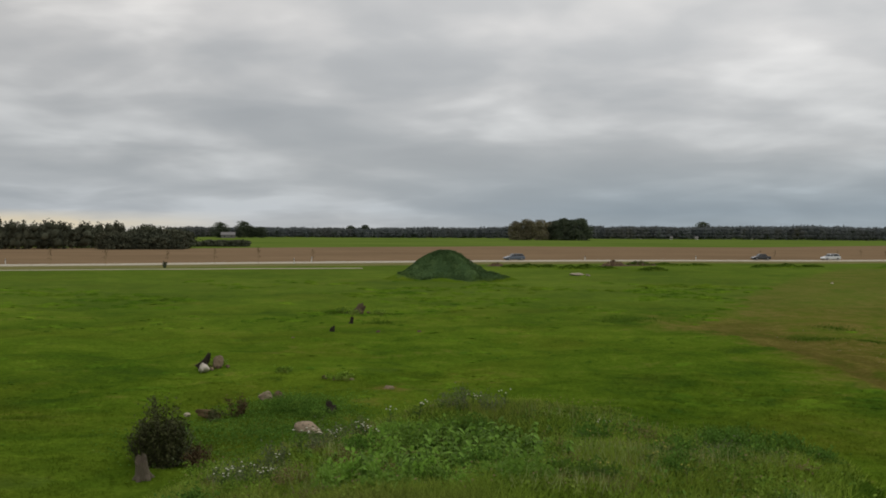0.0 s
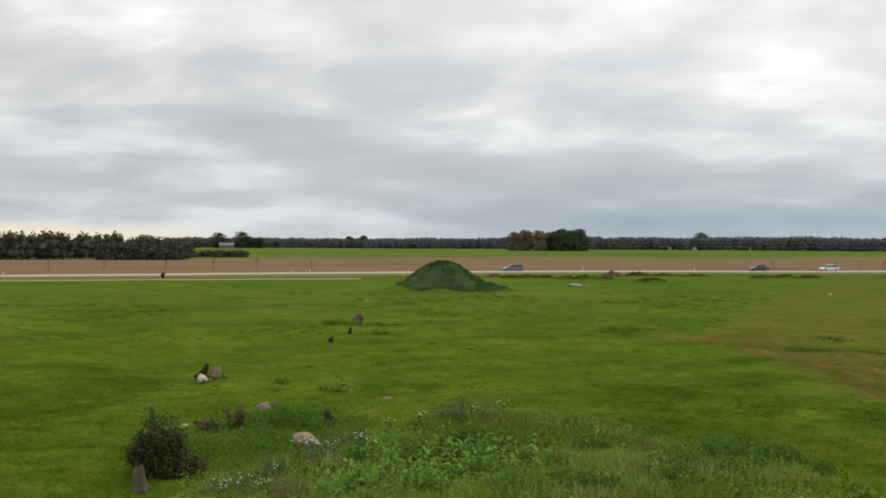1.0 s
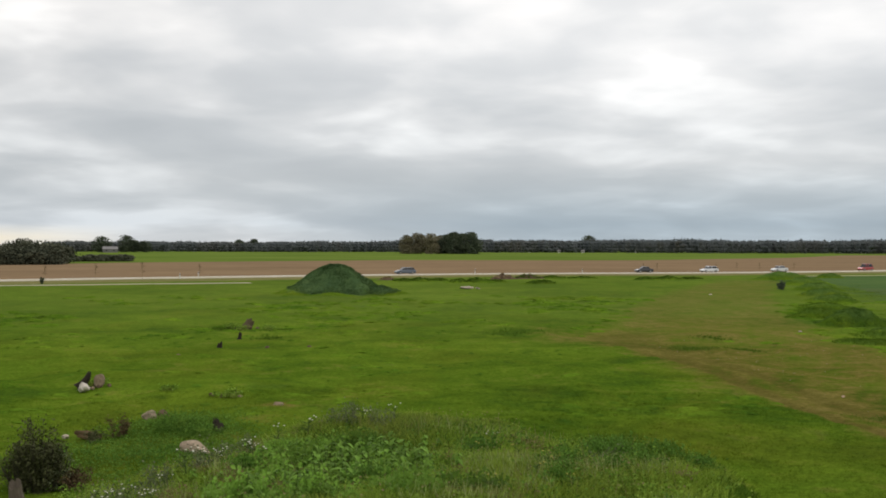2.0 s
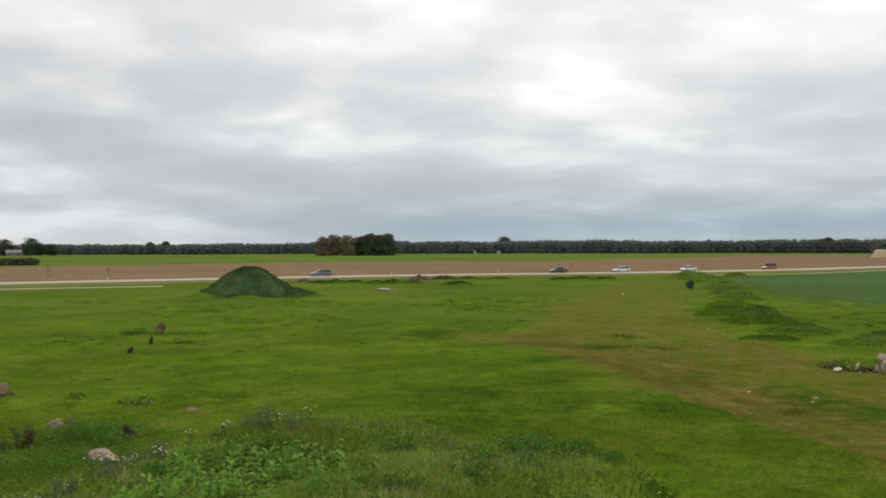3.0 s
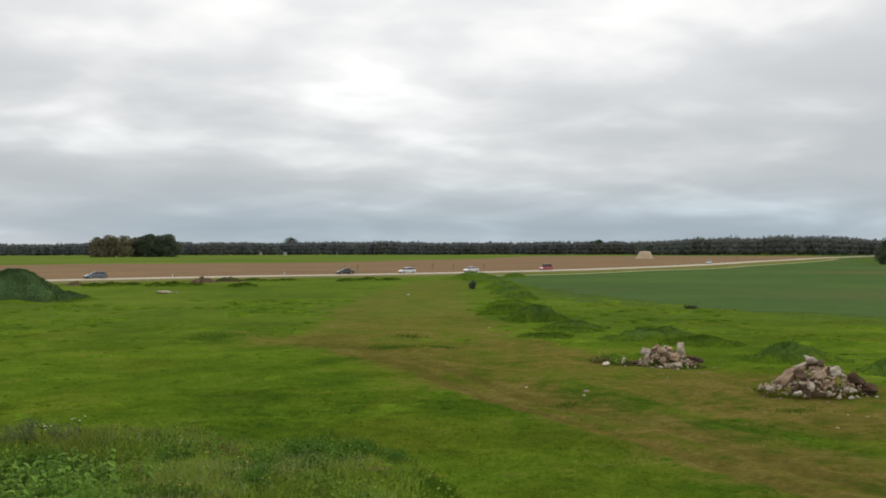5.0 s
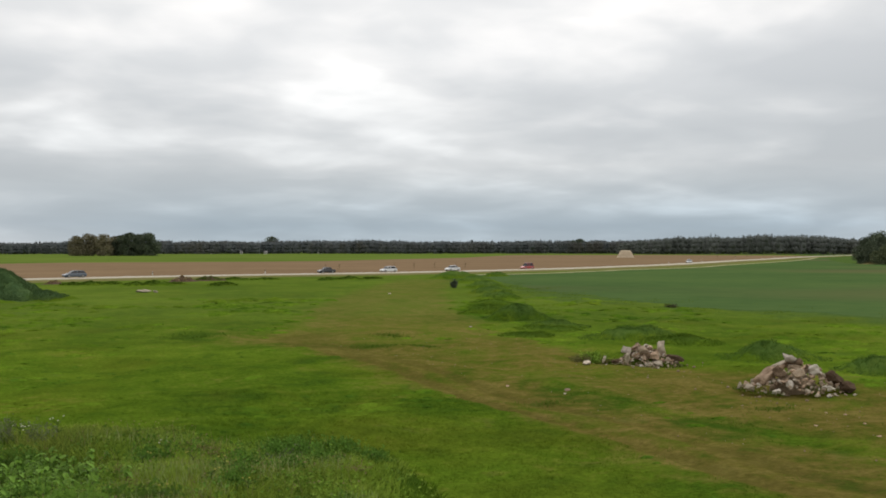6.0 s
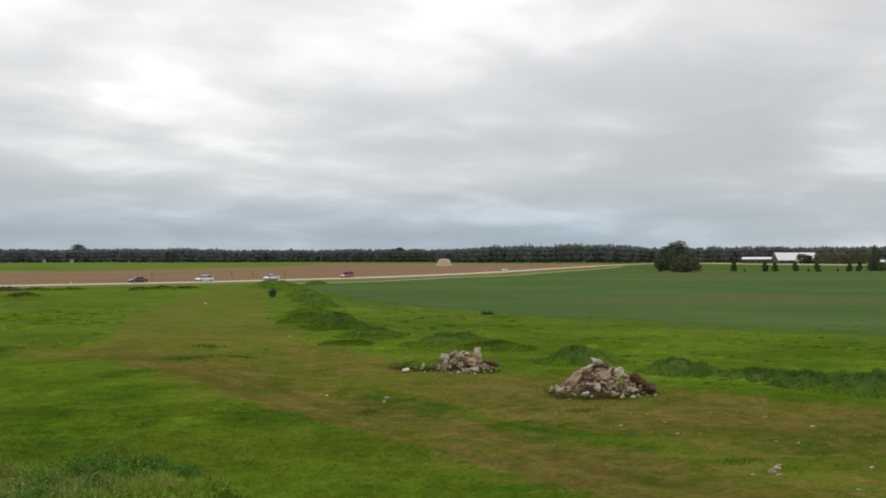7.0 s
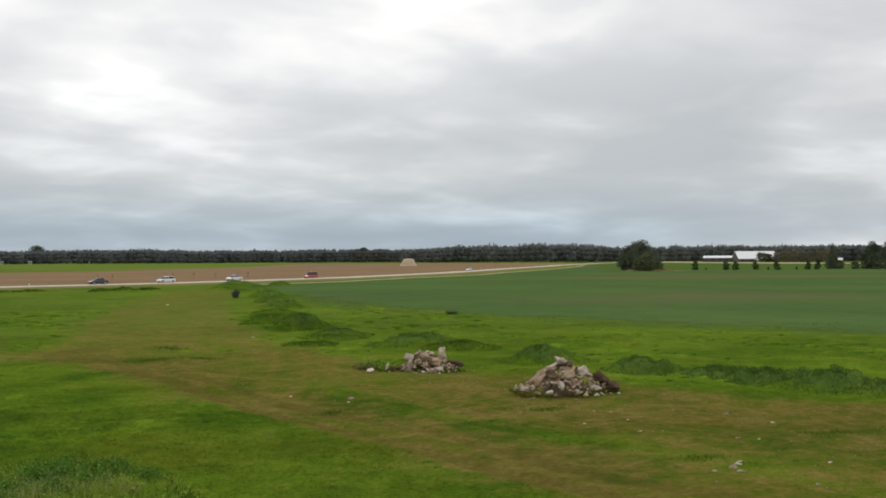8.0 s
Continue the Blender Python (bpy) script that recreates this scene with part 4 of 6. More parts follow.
def rubble_pile(label, x, y, rx, ry, h, turn, seed, count, keys):
    """A tipped pile of field stones and broken concrete, every stone a piece."""
    g = random.Random(seed)
    ob = thing("rubble_pile", label, "rubble pile", "rubble piles beside the track", at=pose(x, y, rest(x, y), 0, 0, turn))
    mats = [STONE, PALE, BROWNST, PINK, STONE, PALE, STONE, TIPPED, STONE, PINK, WHITEST, BROWNST, PALE]
    shapes = [stone_mesh("stone", (g.uniform(0.95, 1.6), g.uniform(0.6, 1.1), g.uniform(0.4, 0.8)), seed * 50 + k, mats[k % len(mats)], 14, 2, 0.16) for k in range(22)]
    bm = bmesh.new()
    bmesh.ops.create_uvsphere(bm, u_segments=24, v_segments=10, radius=1)
    for v in bm.verts:
        q = 1 + 0.15 * noise.noise(v.co * 2.5)
        v.co = Vector((v.co.x * rx * 0.46 * q, v.co.y * ry * 0.46 * q, max(v.co.z, -0.25) * h * 0.44 * q))
    part("soil_core", mesh_bm("soil_core", bm, TIPPED, True), ob, "brown soil between the stones")
    for k in range(count):
        q, a = g.random() ** (0.62 if k % 3 else 0.3) * 1.03, g.uniform(0, 2 * math.pi)
        px, py = q * rx * math.cos(a), q * ry * math.sin(a)
        pz = h * 0.80 * max(0.0, 1 - q ** 1.3)
        s = g.choice([0.10, 0.13, 0.16, 0.2, 0.24, 0.28, 0.34, 0.42]) * (1.15 - 0.5 * q)
        if q > 0.92:
            s *= 0.7
        m = pose(px, py, max(pz, s * 0.22), g.uniform(-40, 40), g.uniform(-40, 40), g.uniform(0, 360)) @ Matrix.Scale(s, 4)
        part("stone", shapes[k % len(shapes)], ob, "", m)
    # small rubble along the lower front and tufts of grass growing through it
    for k in range(150):
        a = g.uniform(math.pi * 0.95, math.pi * 2.05)
        q = g.uniform(0.4, 1.0)
        s = g.uniform(0.08, 0.3) * (1.2 - 0.5 * q)
        pz = h * 0.80 * (1 - q ** 1.25)
        part("stone", shapes[k % len(shapes)], ob, "", pose(q * rx * math.cos(a), q * ry * math.sin(a), max(pz, s * 0.2), g.uniform(-40, 40), g.uniform(-40, 40), g.uniform(0, 360)) @ Matrix.Scale(s, 4))
    gn = np.random.default_rng(seed)
    a, q = gn.uniform(math.pi * 0.9, math.pi * 2.1, 1500), gn.uniform(0.45, 1.12, 1500)
    gx, gy = q * rx * np.cos(a), q * ry * np.sin(a)
    kept = ripple(gx, gy, 0.5, seed) > -0.15
    gx, gy = gx[kept], gy[kept]
    bv = blades(gx, gy, np.full(len(gx), 0.17), 0.03, 1.2, seed + 3, np.maximum(0, h * 0.5 * (1 - np.hypot(gx / rx, gy / ry) ** 1.2)))
    tagged(part("grass_cover", mesh_of("grass_cover", bv, tris(bv), BERM_BLADE), ob, "green grass growing between the stones"), kind="stuff")
    for k, (px, py, pz, size, rot, mat) in enumerate(keys):
        part("stone", stone_mesh("stone", size, seed * 90 + k, mat, 18, 3, 0.22), ob, "", pose(px, py * 0.9, pz, *rot))
    return ob


# x runs across the view, y away from the track
rubble_pile("pile of pinkish and grey field stones and soil", 30.8, 30.4, 2.25, 1.45, 1.55, -45, 3, 300, [
    (-1.15, -0.75, 0.62, (1.7, 0.8, 0.6), (14, -38, -8), STONE), (-0.62, -0.35, 1.12, (0.95, 0.4, 0.34), (10, -34, 0), PALE), (-0.62, -0.85, 0.82, (0.75, 0.6, 0.62), (0, 10, 20), BROWNST),
    (-0.25, -0.15, 1.36, (0.75, 0.6, 0.6), (0, 10, 20), GREYST), (0.12, -0.2, 1.22, (0.55, 0.5, 0.5), (20, 30, 0), BROWNST), (0.2, -0.7, 0.78, (0.85, 0.6, 0.62), (20, 0, 30), PINK),
    (0.72, -0.5, 0.95, (0.62, 0.5, 0.66), (5, -20, 0), WHITEST), (0.55, -0.4, 1.0, (0.5, 0.45, 0.4), (30, 10, 0), BROWNST), (1.5, -0.3, 0.62, (1.15, 0.9, 0.75), (0, 20, 40), SOIL), (2.05, -0.35, 0.25, (1.0, 0.8, 0.55), (0, 12, 10), SOIL),
    (-1.75, -1.0, 0.2, (0.62, 0.5, 0.42), (0, 25, 10), PALE), (-0.7, -1.5, 0.12, (0.46, 0.4, 0.36), (0, 0, 15), WHITEST), (-0.2, -1.15, 0.42, (0.5, 0.36, 0.34), (0, 20, 15), WHITEST), (0.5, -1.4, 0.16, (0.36, 0.3, 0.3), (0, 0, 40), PALE),
    (1.35, -1.05, 0.32, (0.4, 0.34, 0.3), (15, 0, 0), WHITEST), (1.3, -1.55, 0.08, (0.28, 0.24, 0.22), (0, 0, 0), WHITEST), (2.25, -0.95, 0.06, (0.28, 0.24, 0.2), (0, 0, 0), PALE), (0.85, -1.6, 0.07, (0.24, 0.2, 0.2), (0, 0, 0), PALE),
    (-2.2, -0.5, 0.2, (0.3, 0.26, 0.3), (0, 0, 0), PALE), (0.45, -1.0, 0.45, (0.7, 0.45, 0.3), (10, 14, 20), TIPPED)])
rubble_pile("lower pile of pinkish rubble with one upright stone", 31.45, 41.4, 1.8, 1.2, 1.25, -37, 4, 260, [
    (0.75, -0.1, 0.98, (0.62, 0.5, 1.1), (0, 8, 0), PALE), (-1.0, -0.35, 0.82, (0.7, 0.6, 0.55), (0, 15, 0), GREYST), (-0.98, -0.95, 0.42, (0.4, 0.36, 0.95), (12, 18, 0), PALE),
    (-0.5, -0.2, 0.98, (0.8, 0.6, 0.5), (0, -15, 10), STONE), (-0.15, -0.4, 0.85, (0.7, 0.5, 0.5), (10, 20, 10), PINK), (0.4, -0.65, 0.6, (0.9, 0.6, 0.55), (15, 0, 40), STONE), (1.5, 0.0, 0.4, (1.2, 0.75, 0.6), (0, 0, 0), SOIL),
    (0.6, -1.0, 0.22, (0.8, 0.45, 0.32), (0, 10, 0), PALE), (-0.3, -1.25, 0.08, (0.36, 0.3, 0.26), (0, 0, 20), WHITEST), (0.0, -1.2, 0.12, (0.4, 0.3, 0.28), (0, 0, 50), PALE), (0.55, -1.75, 0.04, (0.26, 0.22, 0.2), (0, 0, 0), WHITEST),
    (-2.2, -0.4, 0.26, (0.3, 0.25, 0.5), (0, 20, 0), PALE), (-1.5, -0.5, 0.2, (0.8, 0.5, 0.4), (0, 0, 20), SOIL), (-2.1, -1.2, 0.04, (0.22, 0.2, 0.18), (0, 0, 0), PALE), (0.05, -0.75, 0.6, (0.5, 0.4, 0.4), (0, 30, 0), BROWNST)])
stone("pale_stone", "flat pale stone lying apart from the rubble", 28.5, 42.7, (0.95, 0.5, 0.34), 55, 61, PALE)
stone("boulder", "rounded pinkish granite boulder half sunk in grass", -4.08, 29.5, (0.98, 0.6, 0.48), -12, 62, PINK, 0.34, (0, 10), cuts=4)
stone("boulder", "grey pinkish boulder in the grass", -6.35, 34.3, (0.68, 0.55, 0.52), 20, 63, PINK, 0.2)
stone("dark_stone", "small dark stone against a boulder", -5.85, 34.4, (0.46, 0.35, 0.42), 10, 64, BROWNST, 0.2)
stone("white_boulder", "smooth white boulder in the grass", -10.5, 42.0, (0.56, 0.48, 0.44), 0, 65, WHITEST, 0.06, cuts=7)
stone("grey_boulder", "rough grey boulder beside a dark rotten log", -10.0, 42.9, (0.52, 0.45, 0.62), 30, 66, TIPPED, 0.12)
stone("flat_white_stone", "flat pale slab lying on the grass", 19.2, 138, (2.1, 1.3, 0.6), 5, 67, PALE, 0.25)
stone("small_white_stone", "small pale stone beside a flat slab", 20.7, 137.2, (0.8, 0.7, 0.4), 50, 68, PALE, 0.25)
for k, (sx, sy, ss, mt) in enumerate([(-4.4, 39.4, 0.42, BROWNST), (-3.7, 39.1, 0.36, TIPPED), (-6.9, 41.9, 0.34, BROWNST), (-2.0, 36.9, 0.62, TIPPED), (-6.3, 66.4, 0.3, BROWNST), (-3.9, 58.2, 0.5, BROWNST),
                                      (-1.4, 57.6, 0.4, BROWNST), (23.4, 16.3, 0.30, PALE), (22.6, 35.3, 0.34, STONE), (20.9, 37.5, 0.22, STONE), (33.5, 66.0, 0.35, GREYST),
                                      (-4.8, 32.5, 0.3, BROWNST), (-8.4, 54.0, 0.3, BROWNST), (49.0, 121.0, 0.6, PALE), (27.9, 26.0, 0.14, STONE), (28.1, 25.3, 0.16, STONE), (30.1, 23.9, 0.13, STONE), (31.2, 22.3, 0.3, TIPPED),
                                      (25.6, 21.7, 0.2, STONE), (26.3, 21.3, 0.12, STONE), (27.4, 19.1, 0.2, STONE), (27.4, 18.3, 0.13, STONE), (31.1, 20.2, 0.2, PALE), (22.9, 16.1, 0.3, STONE), (23.8, 16.5, 0.2, PALE),
                                      (22.7, 15.7, 0.24, GREYST), (22.2, 16.2, 0.16, PALE), (25.5, 14.7, 0.15, PALE), (23.0, 13.6, 0.2, PALE), (25.2, 23.9, 0.18, STONE), (26.9, 23.4, 0.2, STONE), (22.1, 34.7, 0.2, PALE)]):
    stone("field_stone", "small loose stone lying in thin grass" if mt is not PALE else "small pale stone lying on worn earth", sx, sy, (ss, ss * 0.8, ss * 0.62), k * 47, 100 + k, mt, 0.55, group="loose stones")


def stone_litter():
    """Small stones strewn on the worn ground round the rubble."""
    g = np.random.default_rng(9)
    vs, fs, n = [], [], 0
    for k in range(420):
        if k < 110:
            c = [(30.6, 30.4), (31.4, 41.3)][k % 2]
            x, y = c[0] + g.normal(-0.6, 1.7), c[1] + g.normal(-0.6, 1.5)
        else:
            x, y = g.uniform(20, 36), g.uniform(12, 62)
            if earth_share(x, y) < 0.3:
                continue
        s = g.uniform(0.015, 0.045) if k > 40 else g.uniform(0.04, 0.11)
        v = np.array([(1, 0, 0), (-1, 0, 0), (0, 1, 0), (0, -1, 0), (0, 0, 0.8), (0, 0, -0.8)]) * s * g.uniform(0.6, 1.2, (6, 3)) + [x, y, rest(x, y) + s * 0.3]
        vs.append(v)
        fs += [[n + a for a in f] for f in ((0, 2, 4), (2, 1, 4), (1, 3, 4), (3, 0, 4), (2, 0, 5), (1, 2, 5), (3, 1, 5), (0, 3, 5))]
        n += 6
    tagged(new("stone_litter", mesh_of("stone_litter", np.concatenate(vs), fs, TIPPED)), "small pale stones strewn over worn earth", "stones", kind="stuff")


stone_litter()


# ---------------------------------------------------------------- trees and bushes
def tube(bm, a, b, ra, rb, sides=7):
    """A tapered limb between two points."""
    a, b = Vector(a), Vector(b)
    q = (b - a).to_track_quat("Z", "Y")
    rings = []
    for c, r in ((a, ra), (a.lerp(b, 0.5) + Vector((0.02, 0.01, 0)) * (b - a).length, (ra + rb) / 2), (b, rb)):
        rings.append([bm.verts.new(c + q @ Vector((r * math.cos(t * 2 * math.pi / sides), r * math.sin(t * 2 * math.pi / sides), 0))) for t in range(sides)])
    for u, v in zip(rings, rings[1:]):
        for k in range(sides):
            bm.faces.new((u[k], u[(k + 1) % sides], v[(k + 1) % sides], v[k]))
    bm.faces.new(rings[-1])


def leaf_quads(c, size, g, flat_=0.0):
    """Pointed leaves or leaf clumps, one at each centre, turned at random."""
    k = len(c)
    u = g.normal(0, 1, (k, 3))
    u[:, 2] *= 1 - flat_
    u /= np.linalg.norm(u, axis=1)[:, None]
    t = g.normal(0, 1, (k, 3))
    t -= (t * u).sum(1)[:, None] * u
    t /= np.linalg.norm(t, axis=1)[:, None]
    b = np.cross(u, t)
    s = (np.asarray(size) * g.uniform(0.6, 1.3, k))[:, None]
    v = np.stack([c - u * s, c + t * s * 0.6 + b * s * 0.15, c + u * s, c - t * s * 0.6 + b * s * 0.15], 1).reshape(-1, 3)
    return v, np.arange(4 * k).reshape(-1, 4)


def crown_points(h, wide, base, blobs, per, g, pointed=0.0):
    """Places of leaf clumps in an uneven crown made of many small masses."""
    pts, cores = [], []
    for _ in range(blobs):
        z = g.uniform(0, 1)
        env = (math.sin(math.pi * min(1, 0.12 + z * 0.86)) ** 0.6) * (1 - pointed * z)
        a, q = g.uniform(0, 2 * np.pi), math.sqrt(g.random()) * 0.85
        c = np.array([math.cos(a) * q * wide / 2 * env, math.sin(a) * q * wide / 2 * env, base + (h - base) * (0.06 + 0.88 * z)])
        rad = wide * g.uniform(0.11, 0.19) * (1 - 0.5 * pointed)
        d = g.normal(0, 1, (per, 3))
        d /= np.linalg.norm(d, axis=1)[:, None]
        pts.append(c + d * (rad * g.uniform(0.55, 1.12, per) ** 0.6)[:, None] * [1, 1, 0.8])
        cores.append(c)
    return np.concatenate(pts), cores


def make_tree(name, label, h, wide, base, leaf, mat, seed, blobs=42, per=46, pointed=0.0, group="", category="tree", at=None):
    g = np.random.default_rng(seed)
    pts, cores = crown_points(h, wide, base, blobs, per, g, pointed)
    ob = thing(name, label, category, group, at=at)
    bm = bmesh.new()
    r = h * 0.022
    tube(bm, (0, 0, -0.3), (0.1, 0.05, base + (h - base) * 0.45), r, r * 0.6)
    tube(bm, (0.1, 0.05, base + (h - base) * 0.43), (0, 0, h * 0.92), r * 0.6, r * 0.12)
    for c in cores[::4]:
        tube(bm, (0.08, 0.04, max(base * 0.8, c[2] * 0.62)), c, r * 0.35, r * 0.08, 5)
    part("trunk", mesh_bm("trunk", bm, BARK), ob)
    v, f = leaf_quads(pts, leaf, g)
    part("crown", mesh_of("crown", v, f, mat), ob)
    return ob


def polar(az, d, z=0.0):
    return d * math.sin(radians(az)), d * math.cos(radians(az)), z


def stand(proto, az, d, turn, scale=1.0, tall=1.0):
    """Another tree of the same build at a bearing and distance from the camera."""
    x, y, z = polar(az, d)
    return copy_thing(proto, pose(x, y, z, 0, 0, turn) @ Matrix.Diagonal((scale, scale, scale * tall, 1)))


# broad trees standing out of the far wood edge
oak = make_tree("tree", "dense dark green broadleaf tree at the far field edge", 20.5, 21, -1.0, 0.6, LEAF_DARK, 201, 80, 80, at=pose(*polar(8.2, 930)))
stand(oak, 7.15, 925, 80, 1.0)
stand(oak, 7.65, 945, 200, 0.95)
stand(oak, 6.7, 940, 150, 0.9)
yellowing = make_tree("tree", "thin yellowing broadleaf tree at the far field edge", 20.0, 20, -1.0, 0.62, LEAF_PALE, 202, 60, 70, at=pose(*polar(5.0, 935)))
stand(yellowing, 4.35, 930, 60, 0.9)
stand(yellowing, 5.75, 930, 120, 0.98)
stand(yellowing, 6.3, 945, 220, 0.9)
# trees by the shed
maple = make_tree("tree", "full dark green broadleaf tree beside a shed", 15.5, 13, 0.0, 0.45, LEAF_DARK, 203, 56, 60, at=pose(*polar(-11.75, 1120)) @ Matrix.Diagonal((1.75, 1.75, 1.25, 1)))
stand(maple, -11.35, 1125, 90, 0.9, 0.8)
stand(maple, -10.75, 1125, 200, 0.85, 0.8)
stand(maple, -13.05, 1110, 30, 1.0, 0.92)
stand(maple, -12.8, 1120, 260, 0.7, 0.8)
# clump in the crop field
copse = make_tree("tree", "dark rounded willow in the crop field", 12.4, 12.5, -0.6, 0.33, LEAF_DARK, 204, 80, 90, at=pose(*polar(49.7, 424)))
stand(copse, 48.95, 426, 70, 0.82)
stand(copse, 49.32, 428, 10, 0.95)
stand(copse, 50.1, 420, 190, 0.62)
stand(copse, 49.2, 418, 250, 0.7)
thicket = make_tree("bush", "grey-green bush in front of a dark tree", 7.2, 8.0, 0.1, 0.35, LEAF_MID, 205, 40, 50, category="bush", at=pose(*polar(50.0, 408)))
stand(thicket, 49.5, 410, 90, 0.75)
stand(thicket, 50.6, 412, 120, 0.6)
sx0, sy0, _z = polar(50.3, 412)
heap("dry_reeds", "low brown dry reeds round the willows", sx0, sy0, 17, 5, 1.0, -50, 207, VERGE, STRAW, blade_h=0.8, count=900, category="reeds", wb=0.25)
# trees and hedge beyond the crop field
stand(copse, 60.05, 474, 40, 0.36, 2.45)
stand(thicket, 56.35, 985, 40, 1.5, 0.9)
stand(thicket, 56.7, 990, 90, 1.3, 0.9)
stand(copse, 62.1, 480, 140, 0.78, 1.22)
stand(copse, 63.2, 485, 240, 1.1)
for k, (a_, s_) in enumerate([(59.9, 0.75), (60.4, 0.85), (61.2, 0.72), (61.7, 0.8), (62.3, 0.85), (62.8, 0.8), (63.4, 0.8)]):
    stand(thicket, a_, 478 - 2 * (k % 3), 50 * k, s_ * 0.78, 0.85)
fir = make_tree("young_fir", "small dark green conifer in a row along the field edge", 4.2, 4.2, -0.2, 0.3, CONIFER, 206, 44, 40, 0.62, "row of conifers", "conifer", at=pose(*polar(56.02, 455)))
for a_, s_, d_ in ((52.71, 1.0, 441), (54.40, 1.0, 440), (54.92, 0.98, 440), (57.17, 1.0, 442), (58.78, 0.9, 458), (59.28, 0.95, 458), (53.3, 0.25, 442), (56.7, 0.35, 444), (58.2, 0.35, 450)):
    stand(fir, a_, d_, a_ * 100, s_)
# a brownish row of trees beside the barn
for k in range(8):
    stand(yellowing, 56.7 + 0.45 * k, 1000 - 6 * (k % 3), 70 * k, 0.36 + 0.05 * (k % 4), 1.25 if k else 0.9)
# single tree above the far wood
stand(maple, 15.1, 1520, 10, 1.35)
stand(oak, 33.3, 1330, 40, 0.95)
stand(oak, 32.9, 1340, 140, 0.85)
stand(oak, -4.6, 1330, 20, 0.82)
stand(oak, -5.5, 1340, 120, 0.78)


def woodland(name, label, mat, trees, seed, per, leaf, rows_of, level=1, spires=0.0, core=0.88):
    """A wood seen from afar: many crowns, each a few rounded masses clothed in leaf clumps, standing on the ground."""
    g = np.random.default_rng(seed)
    bm = bmesh.new()
    bmesh.ops.create_icosphere(bm, subdivisions=level, radius=1.0)
    ball = np.array([v.co[:] for v in bm.verts])
    ball_f = np.array([[v.index for v in f.verts] for f in bm.faces])
    bm.free()
    vs, tri, quads, n = [], [], [], 0
    for _ in range(trees):
        az, d, h, wide = rows_of(g)
        x, y, _z = polar(az, d)
        centres = []
        spire = g.random() < spires
        if spire:
            h, wide = h * g.uniform(1.0, 1.12), wide * 0.7
        for zc, rz, rw in (((0.26, 0.26, 0.44), (0.55, 0.24, 0.34), (0.82, 0.17, 0.16)) if spire else ((0.24, 0.28, 0.54), (0.52, 0.28, 0.50), (0.77, 0.21, 0.36))):
            c = np.array([x + g.normal(0, wide * 0.12), y + g.normal(0, wide * 0.12), zc * h])
            b = ball * (1 + g.uniform(-0.22, 0.22, (len(ball), 1))) * [wide * rw, wide * rw, h * rz] * core + c
            vs.append(b)
            tri.append(ball_f + n)
            n += len(ball)
            centres.append((c, wide * rw, h * rz))
        k = per // 3
        for c, rw, rz in centres:
            u = g.normal(0, 1, (k, 3))
            u /= np.linalg.norm(u, axis=1)[:, None]
            q = c + u * [rw, rw, rz] * g.uniform(0.72, 1.16, (k, 1))
            q[:, 2] = np.maximum(q[:, 2], 0.2)
            v = leaf_quads(q, np.full(k, leaf), g)[0]
            vs.append(v)
            quads.append(np.arange(4 * k).reshape(-1, 4) + n)
            n += 4 * k
    faces = np.concatenate(tri).tolist() + np.concatenate(quads).tolist()
    tagged(new(name, mesh_of(name, np.concatenate(vs), faces, mat, True)), label, "wood", kind="stuff")


def far_row(g):
    az = g.uniform(-16, 40)
    t = g.random() ** 0.7
    d = 1240 + 230 * t + 30 * math.sin(az * 0.5)
    tall = np.interp(az, [-16, -8, -3, 3, 6, 12, 20, 30, 36, 40], [14.5, 14.5, 15, 19, 20.5, 20.5, 20, 19, 19, 19])
    h = tall * (0.90 + 0.07 * g.random() + 0.09 * float(ripple(az, 0.0, 2.3, 71)) + 0.04 * float(ripple(az, 0.0, 0.7, 72))) * (0.80 + 0.24 * t)
    return az, d, h, 6 + 9 * g.random() ** 1.5


def right_row(g):
    az = g.uniform(35.6, 92)
    t = g.random() ** 0.7
    d = 1090 + 260 * t
    tall = np.interp(az, [35.6, 37, 39, 41, 44, 48, 54, 60, 92], [14.5, 21, 26.5, 27.5, 25.6, 23.5, 21.5, 20, 20])
    return az, d, tall * (0.89 + 0.08 * g.random() + 0.08 * float(ripple(az, 0.0, 2.1, 73)) + 0.05 * float(ripple(az, 0.0, 0.6, 74))) * (0.80 + 0.21 * t), 5.5 + 8.5 * g.random() ** 1.5


def left_row(g):
    az = g.uniform(-75, -14.6)
    t = g.random()
    d = 350 + 110 * t + max(0, -(az + 24)) * 1.5
    tall = np.interp(az, [-75, -24, -20, -17, -15.5, -14.6], [10.9, 10.4, 9.8, 9.3, 7.9, 6.4])
    return az, d, tall * (0.70 + 0.35 * g.random() ** 1.4), 2.8 + 4.4 * g.random() ** 1.5


def hedge_row(g):
    az = g.uniform(-14.4, -11.5)
    return az, 418 + 6 * g.random(), 2.7 * (0.85 + 0.3 * g.random()), g.uniform(2.5, 4)


def front_row(g):
    az = g.uniform(-19.5, -15.2)
    return az, 342 + 10 * g.random(), 5.6 * (0.55 + 0.5 * g.random()), g.uniform(2.6, 5)


def ring_row(g):
    az = g.uniform(92, 285)
    return az, 1100 + 250 * g.random(), 16 * (0.75 + 0.4 * g.random()), g.uniform(10, 16)


